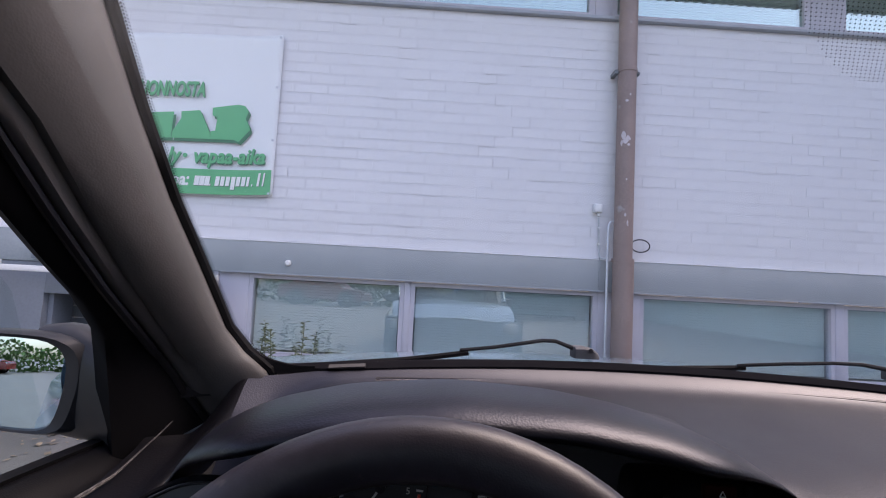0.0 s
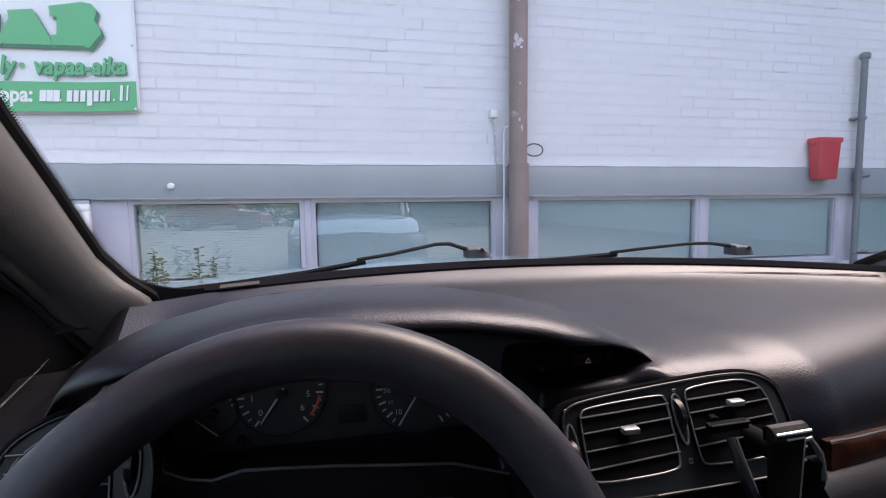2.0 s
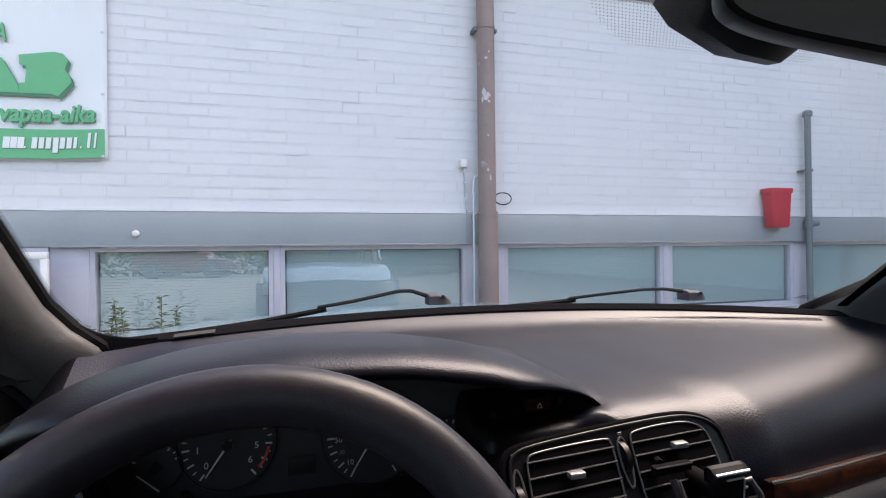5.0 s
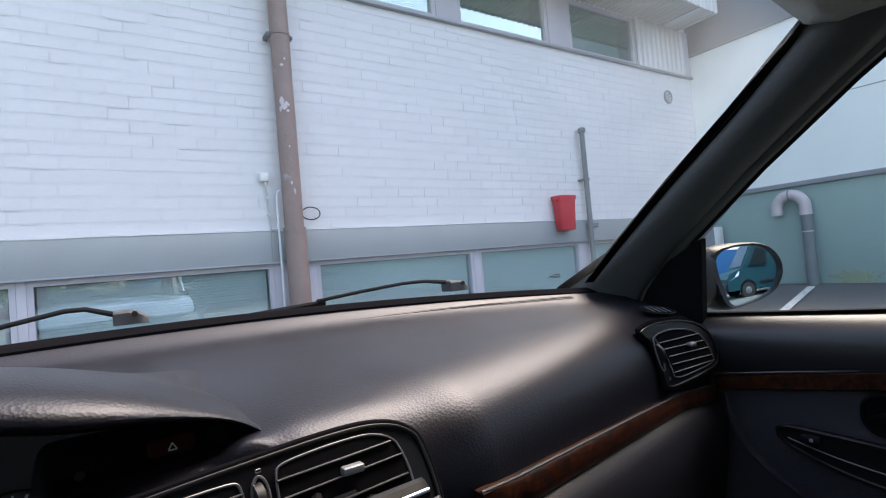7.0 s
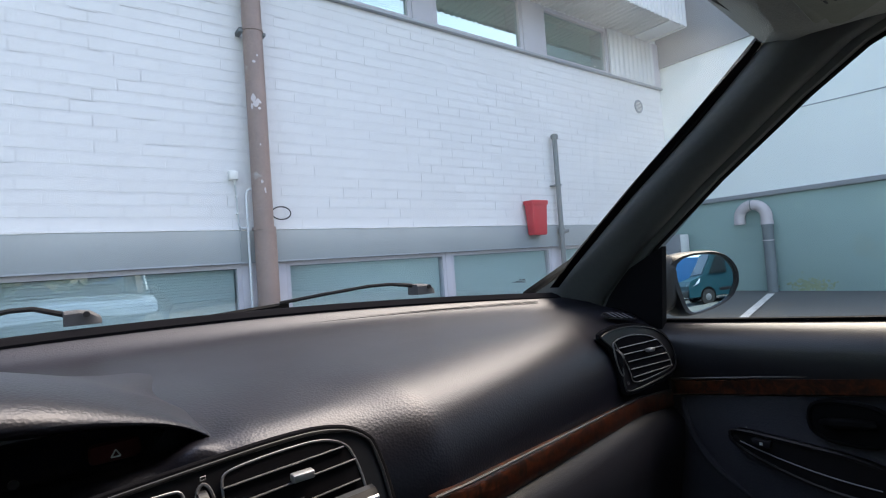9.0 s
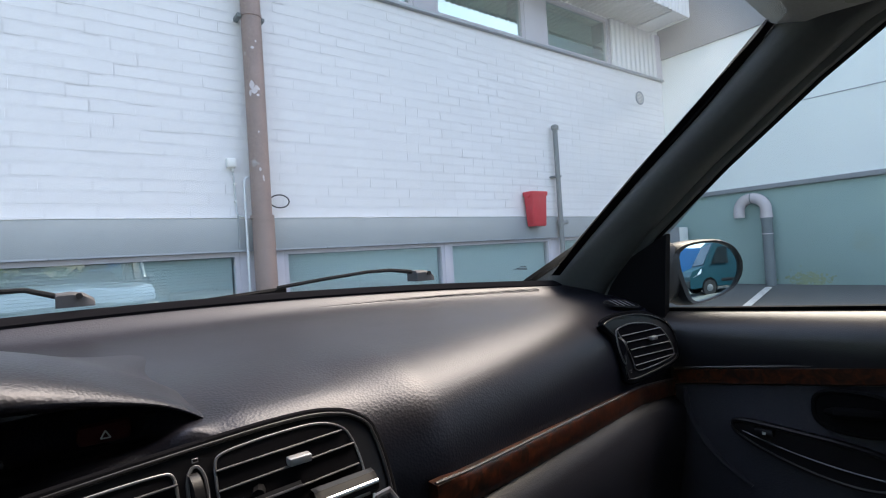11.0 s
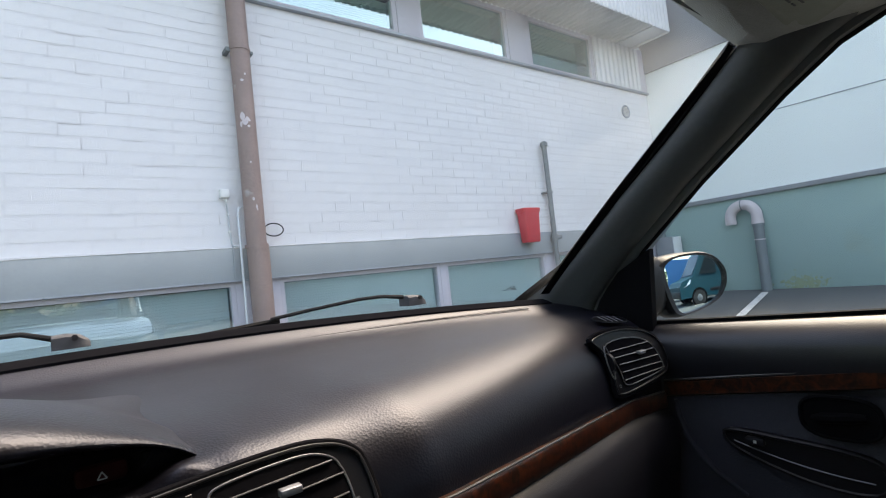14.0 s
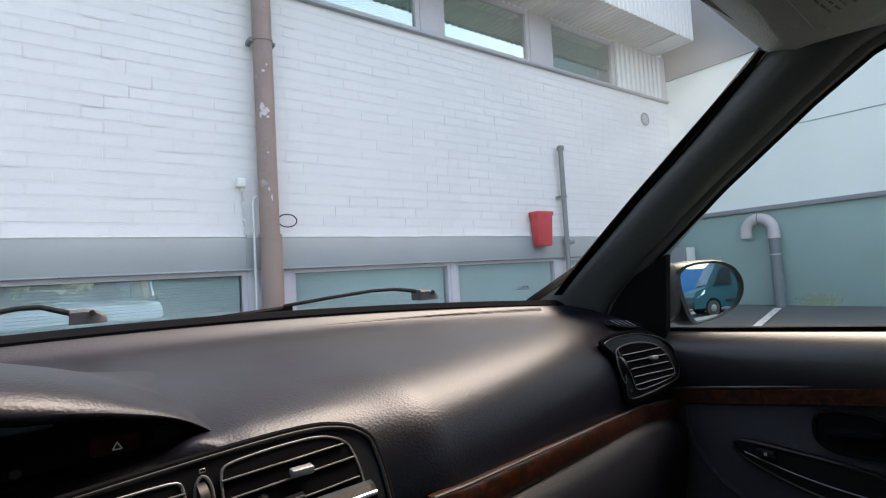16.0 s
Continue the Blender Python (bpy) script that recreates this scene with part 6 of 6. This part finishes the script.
for s in (1, -1):
    part("wing", loft([[(CX + s * 0.80, 0.62, 0.875 if s > 0 else 0.79), (CX + s * 0.80, 1.2, 0.855 if s > 0 else 0.80), (CX + s * 0.77, 1.7, 0.79), (CX + s * 0.74, 2.02, 0.69)], [(CX + s * 0.86, 0.62, 0.70), (CX + s * 0.87, 1.2, 0.70), (CX + s * 0.85, 1.7, 0.66), (CX + s * 0.78, 2.06, 0.60)], [(CX + s * 0.84, 0.62, 0.25), (CX + s * 0.84, 1.2, 0.25), (CX + s * 0.84, 1.7, 0.25), (CX + s * 0.78, 2.06, 0.25)]], closed=False), BODY, car)
    part("side_panel", loft([[(CX + s * 0.785, y, 0.85 if s > 0 else 0.77) for y in (0.62, 0.0, -0.8, -1.6, -2.3)], [(CX + s * 0.86, y, 0.68) for y in (0.62, 0.0, -0.8, -1.6, -2.3)], [(CX + s * 0.83, y, 0.24) for y in (0.62, 0.0, -0.8, -1.6, -2.3)]], closed=False), BODY, car)
    front = [(CX + 0.80, 0.62, 0.92), (CX + 0.79, 0.30, 1.21)] if s > 0 else [(-0.385, 0.735, 0.90), (-0.395, 0.625, 1.055), (-0.40, 0.45, 1.20)]
    part("roof_side", tube(front + [(CX + s * 0.775, 0.05, 1.325), (CX + s * 0.75, -0.6, 1.335), (CX + s * 0.745, -1.3, 1.28), (CX + s * 0.77, -1.75, 0.90)], 0.020, 8), BODY, car)
    part("headlamp", box(CX + s * 0.62 - 0.14, CX + s * 0.62 + 0.14, 1.98, 2.09, 0.56, 0.69, 0.03), LAMP, car)
    part("b_pillar", box(CX + s * 0.74 - 0.02, CX + s * 0.74 + 0.02, -0.86, -0.76, 0.80, 1.27, 0.008), PILLARDARK, car)
    for y in (1.35, -1.55):
        w = part("wheel", tube([(CX + s * 0.64, y, 0.30), (CX + s * 0.66, y, 0.30), (CX + s * 0.82, y, 0.30), (CX + s * 0.84, y, 0.30)], [0.27, 0.30, 0.30, 0.27], 28), TYRE, car)
        part("rim", disc((CX + s * 0.835, y, 0.30), 0.19, (s, 0, 0), 0.012, 24), RIM, w)
rf = part("roof", loft([[(CX + s * 0.73, y, z - 0.03 * s * s) for s in span(-1, 1, 12)] for y, z in ((0.30, 1.318), (0.1, 1.345), (-0.4, 1.372), (-1.0, 1.362), (-1.35, 1.32))], closed=False), BODY, car)
rf.modifiers.new("thickness", "SOLIDIFY").thickness = -0.008
rg = part("rear_window", loft([[(CX + s * 0.70, -1.36, 1.29 - 0.03 * s * s) for s in span(-1, 1, 8)], [(CX + s * 0.72, -1.78, 0.93) for s in span(-1, 1, 8)]], closed=False), SCREEN, car)
rg.visible_shadow = False
part("boot_lid", loft([[(CX + s * 0.78, y, z - 0.03 * s * s) for s in span(-1, 1, 10)] for y, z in ((-1.76, 0.93), (-2.2, 0.91), (-2.32, 0.86), (-2.36, 0.45), (-2.33, 0.25))], closed=False), BODY, car)
part("floor_pan", box(CX - 0.78, CX + 0.78, -2.2, 1.0, 0.18, 0.24, 0.01), BLACK, car)
part("rear_shelf", box(CX - 0.72, CX + 0.72, -1.76, -1.25, 0.84, 0.87, 0.01), DOORCLOTH, car)

# ---- phone holder clipped into the centre vent ----
ph = empty("phone_holder", (0.40, 0.30, 0.80), "black clamp phone holder with bright edges, clipped to the vent", "phone holder")


PA, PB = Vector((0.378, 0.300, 0.848)), Vector((0.4165, 0.304, 0.847))
PU = (PB - PA).normalized()


def jaw(k, inset):
    return [PA + PU * (inset + k * ((PB - PA).length - 2 * inset)) + Vector((0, dy, dz)) for dy, dz in ((0, -0.010), (-0.004, -0.006), (-0.003, -0.001), (0.001, 0.0025), (0.006, 0.0030), (0.009, 0.000), (0.008, -0.010))]


part("top_jaw", loft([jaw(0, 0.002), jaw(0, -0.001), jaw(1, -0.001), jaw(1, 0.002)]), BLACK, ph, "dark plastic top jaw", sharp=0.3)
part("jaw_edge", tube([PA + Vector((0, -0.004, -0.0015)), PB + Vector((0, -0.004, -0.0015))], 0.0014, 8), CHROME, ph, "bright metal edge")
part("jaw_slot", tube([PA + PU * 0.012 + Vector((0, -0.0035, -0.007)), PB - PU * 0.006 + Vector((0, -0.0035, -0.007))], 0.0011, 6), CHROME, ph)
plate = [PA + PU * 0.001 + Vector((0, 0, -0.010)), PB - PU * 0.001 + Vector((0, 0, -0.010)), PB + Vector((-0.020, -0.014, -0.080)), PA + Vector((-0.008, -0.014, -0.080))]
part("back_plate", outline(plate, (0, 0.006, 0.001)), RUBBER, ph, "black flat back plate")
part("plate_edge", tube(plate[1:3], 0.0010, 6), CHROME, ph)
part("plate_edge", tube([plate[3], plate[2]], 0.0012, 6), SLATEDGE, ph)
arm = [PA + Vector((-0.022, 0.02, -0.012)), PA + Vector((-0.024, 0.008, -0.026)), PA + Vector((-0.018, 0.0, -0.05)), PA + Vector((-0.010, -0.004, -0.062))]
part("clamp_arm", tube(arm, [0.0035, 0.0045, 0.0045, 0.005], 10), BLACK, ph)
part("arm_edge", tube([p + Vector((0.0038, -0.003, 0.001)) for p in arm[:3]], 0.0008, 6), CHROME, ph, "bright arm edge")
part("pad_tip", box(PB.x - 0.024, PB.x - 0.019, PB.y - 0.018, PB.y - 0.013, PB.z - 0.090, PB.z - 0.081, 0.0015), MARK, ph, "pale plastic tip")
part("clamp_arm", tube([PB + Vector((-0.002, 0.012, -0.020)), PB + Vector((0.014, 0.008, -0.016)), PB + Vector((0.020, 0.004, -0.028)), PB + Vector((0.021, 0.0, -0.050))], [0.002, 0.0026, 0.003, 0.003], 8), SLATEDGE, ph)
for dz in (-0.022, -0.034):
    part("pin", tube([PB + Vector((-0.004, 0.004, dz)), PB + Vector((0.008, 0.006, dz + 0.001))], 0.0013, 6), CHROME, ph)
part("rubber_pad", box(PB.x + 0.010, PB.x + 0.026, PB.y, PB.y + 0.012, PB.z - 0.060, PB.z - 0.032, 0.004), RUBBER, ph)
part("clip_body", outline([PA + Vector((-0.030, 0.034, -0.007)), PA + Vector((0.002, 0.026, -0.002)), PA + Vector((0.002, 0.026, -0.008)), PA + Vector((-0.030, 0.034, -0.014))], (0.002, 0.008, 0.0)), RUBBER, ph)
part("clip_edge", tube([PA + Vector((-0.029, 0.033, -0.0065)), PA + Vector((0.002, 0.025, -0.0015))], 0.0008, 6), SLATEDGE, ph)
part("ball_joint", disc(PA + Vector((0.02, 0.062, -0.025)), 0.010, (0, -1, 0), 0.056, 16), RUBBER, ph)
part("vent_clip", tube([PA + Vector((-0.02, 0.04, -0.006)), PA + Vector((-0.01, 0.07, -0.008))], 0.004, 8), RUBBER, ph)


# ---- vehicles and hedge behind, seen in the mirrors and window reflections ----
def vehicle(name, at, yaw, length, width, side, paint, label, category):
    """side: outline (along, up) of the body's flank from the nose back."""
    m = pose(*at, 0, 0, yaw)
    v = empty(name, at, label, category)
    n = len(side)
    rings = []
    for k, tuck in ((-1, 0.0), (-0.96, 0.0), (0.96, 0.0), (1, 0.0)):
        rings.append([m @ Vector((k * width / 2 * (1 - 0.12 * max(0, z - 0.9)), -a, z * (1 if abs(k) < 1 else 0.985) + (0.02 if abs(k) == 1 else 0))) for a, z in side])
    part("body", loft(rings), paint, v)
    for s in (1, -1):
        for a in (length * 0.18, length * 0.78):
            w = part("wheel", tube([m @ Vector((s * (width / 2 - 0.2), -a, 0.33)), m @ Vector((s * (width / 2 + 0.01), -a, 0.33))], 0.33, 28), TYRE, v)
            part("wheel_arch", tube([m @ Vector((s * (width / 2 - 0.05), -a, 0.36)), m @ Vector((s * (width / 2 + 0.004), -a, 0.36))], 0.41, 28), RUBBER, v)
            part("rim", tube([m @ Vector((s * (width / 2 + 0.005), -a, 0.33)), m @ Vector((s * (width / 2 + 0.03), -a, 0.33))], [0.16, 0.11], 20), RIM, w)
    return v, m


VANSIDE = [(0, 0.35), (0.0, 0.85), (0.15, 1.05), (0.75, 1.25), (1.5, 2.25), (1.9, 2.45), (5.2, 2.5), (5.4, 2.4), (5.45, 0.35)]
for vn, at, yaw, paint, lab in (("van", (1.375, -9.9, 0.0), 74, VANPAINT, "teal panel van parked across the yard"), ("van", (6.6, -14.0, 0.0), -90, BLUEPAINT, "bright blue van parked behind the teal van")):
    v, m = vehicle(vn, at, yaw, 5.4, 1.95, VANSIDE, paint, lab, "van")
    part("windscreen", outline([m @ Vector((x, -a, z)) for x, a, z in ((-0.8, 0.80, 1.31), (0.8, 0.80, 1.31), (0.7, 1.46, 2.18), (-0.7, 1.46, 2.18))], m.to_3x3() @ Vector((0, 0.02, 0.02))), CARGLASS, v, smooth=False)
    for s in (1, -1):
        part("side_window", outline([m @ Vector((s * 0.965, -a, z)) for a, z in ((1.1, 1.3), (2.1, 1.3), (2.1, 2.0), (1.6, 2.0))], m.to_3x3() @ Vector((s * 0.01, 0, 0))), CARGLASS, v, smooth=False)
        part("headlamp", outline([m @ Vector((s * (0.86 + dx), -a, z)) for dx, a, z in ((0.10, 0.12, 0.78), (0.125, 0.55, 0.95), (0.10, 0.62, 1.12), (-0.05, 0.25, 1.05), (-0.25, -0.01, 0.85))], m.to_3x3() @ Vector((s * 0.02, 0.01, 0.01))), LAMP, v)
        bm = box(s * 0.975 - 0.012, s * 0.975 + 0.012, -4.6, -1.6, 0.55, 0.68, 0.01)
        bmesh.ops.transform(bm, matrix=m, verts=bm.verts)
        part("side_strip", bm, BLACK, v)
    bm = box(-0.93, 0.93, -0.1, 0.04, 0.36, 0.66, 0.04)
    bmesh.ops.transform(bm, matrix=m, verts=bm.verts)
    part("bumper", bm, BLACK, v)
CARSIDE = [(0, 0.3), (0, 0.62), (0.15, 0.72), (1.0, 0.86), (1.6, 1.38), (3.0, 1.42), (3.6, 0.98), (4.1, 0.92), (4.2, 0.35)]
v, m = vehicle("red_car", (-2.9, -16.8, 0), -80, 4.2, 1.7, CARSIDE, REDPAINT, "dark red hatchback parked by a hedge", "car")
for s in (1, -1):
    part("side_window", outline([m @ Vector((s * 0.80, -a, z)) for a, z in ((1.15, 0.92), (3.3, 0.95), (2.9, 1.34), (1.68, 1.34))], m.to_3x3() @ Vector((s * 0.03, 0, 0))), CARGLASS, v, smooth=False)
bm = bmesh.new()
rnd = random.Random(11)
for i in range(7200):
    x, y = rnd.uniform(-22, 26), rnd.gauss(-19.0, 0.5)
    top = 2.0 + 0.7 * noise.noise((x * 0.35, 0, 0)) + 0.3 * noise.noise((x * 1.4, 2, 0))
    z = rnd.uniform(0.05, top)
    c, r = Vector((x, y, z)), rnd.uniform(0.10, 0.22)
    d = Vector((rnd.gauss(0, 1), rnd.gauss(0, 1), rnd.gauss(0, 1))).normalized()
    e = d.orthogonal().normalized() * r * 0.6
    bm.faces.new([bm.verts.new(p) for p in (c - d * r, c + e, c + d * r, c - e)])
thing("hedge", bm, HEDGE, (-4, -19, 0), "tall dense green hedge along the yard", "hedge", kind="stuff", smooth=False)


# ---- bricks of the north wall, in half bond; those nearest the car are single pieces ----
BL, BH, GAP = 0.272, 0.0835, 0.0095
rnd = random.Random(5)
shapes = []
for k in range(6):
    bm = box(-BL / 2 + 0.004, BL / 2 - 0.004, -0.0014 + 0.0007 * rnd.random(), 0.01, -(BH - GAP) / 2, (BH - GAP) / 2)
    for v in bm.verts:
        v.co.x += rnd.uniform(-0.003, 0.003)
        v.co.z += rnd.uniform(-0.0022, 0.0022)
        if v.co.y < 0:
            v.co.y += rnd.uniform(-0.0006, 0.0006)
    front = [e for e in bm.edges if all(v.co.y < 0 for v in e.verts)]
    bmesh.ops.bevel(bm, geom=front, offset=0.0034, segments=2, affect="EDGES")
    shapes.append(finish(bm, "brick", BRICK, smooth=False))
rest, coords, faces = None, [], []
courses = int((SILL - BAND_TOP) / BH)
BH = (SILL - BAND_TOP) / courses
made, starts = 0, []
for c in range(courses):
    z = BAND_TOP + BH * (c + 0.5)
    x = -8.9 + (BL / 2 if c % 2 else 0) + rnd.uniform(-0.012, 0.012)
    starts.append(x)
    while x < EX + BL / 2 - 0.02:
        me = shapes[rnd.randrange(6)]
        y, tilt = WY + rnd.uniform(-0.001, 0.0008), rnd.uniform(-0.002, 0.002)
        if 0.05 < x < 3.6 and made < 300:
            ob = new("brick", me)
            ob.parent = north
            ob.location = Vector((x, y, z)) - ORIGIN[north]
            ob.rotation_euler = (0, tilt, 0)
            made += 1
        else:
            base = len(coords)
            coords += [(min(v.co.x + x, EX - 0.002 + 0.002 * v.co.z), v.co.y + y, v.co.z + z) for v in me.vertices]
            faces += [[i + base for i in p.vertices] for p in me.polygons]
        x += BL
me = bpy.data.meshes.new("bricks")
me.from_pydata(coords, [], faces)
me.materials.append(BRICK)
ob = new("bricks", me)
ob.parent = north
ob.location = -ORIGIN[north]
tagged(ob, "white painted bricks", kind="stuff")

# hairline cracks stepping along the joints
coords, faces = [], []


def crack(x0, x1, z0, z1):
    base = len(coords)
    y = WY - 0.0032
    coords.extend([(x0, y, z0), (x1, y, z0), (x1, y, z1), (x0, y, z1)] + [(x0, y + 0.004, z0), (x1, y + 0.004, z0), (x1, y + 0.004, z1), (x0, y + 0.004, z1)])
    faces.extend([[i + base for i in f] for f in ((0, 1, 2, 3), (0, 4, 5, 1), (1, 5, 6, 2), (2, 6, 7, 3), (3, 7, 4, 0))])


def joint(c, x):
    """The upright joint of course c that lies nearest to x."""
    first = starts[c] + BL / 2
    return first + BL * round((x - first) / BL)


def stair(x, c, turns, wide=0.0011):
    """A crack that runs down the joints, half a brick aside at each course."""
    for way in turns:
        if c < 1:
            return
        x, z = joint(c, x), BAND_TOP + BH * c
        crack(x - wide, x + wide, z + 0.002, z + BH - 0.002)
        nxt = joint(c - 1, x + way * BL / 2)
        a, b = sorted((x, nxt))
        if rnd.random() < 0.6:
            crack(a, a + (b - a) * rnd.uniform(0.5, 1), z - wide * 0.8, z + wide * 0.8)
        x, c = nxt, c - 1


stair(0.42, 15, (1, 1, 1, -1, -1, -1, 1, 1, -1, 1), 0.0010)
stair(-0.35, 21, (1, 1, -1, 1), 0.0008)
for k in range(9):
    stair(rnd.uniform(-1.9, 1.3), rnd.randrange(2, courses - 1), rnd.choice(((1,), (-1,), (1, -1))), rnd.uniform(0.0004, 0.0006))
for k in range(70):
    c, x = rnd.randrange(1, courses), rnd.uniform(-1.8, 7.0)
    z = BAND_TOP + BH * c
    crack(x, x + rnd.uniform(0.03, 0.16), z - 0.0006, z + 0.0006)
me = bpy.data.meshes.new("mortar_cracks")
me.from_pydata(coords, [], faces)
me.materials.append(CRACK)
ob = new("mortar_cracks", me)
ob.parent = north
ob.location = -ORIGIN[north]
tagged(ob, "dark hairline cracks along the joints", kind="stuff")

# white paint that ran over the top of the grey band
rows = []
for x in span(-8.9, EX - 0.01, 420):
    low = BAND_TOP - 0.006 - 0.009 * max(0.0, noise.noise((x * 3.1, 1.7, 0)) + 0.55 * noise.noise((x * 13, 4.2, 0)))
    rows.append([(x, WY - 0.0225, low), (x, WY - 0.0265, low + 0.002), (x, WY - 0.0265, BAND_TOP + 0.001), (x, WY - 0.0015, BAND_TOP + 0.005), (x, WY - 0.001, BAND_TOP - 0.0015)])
part("paint_edge", loft(rows), BRICK, north, "ragged white paint edge along the band")
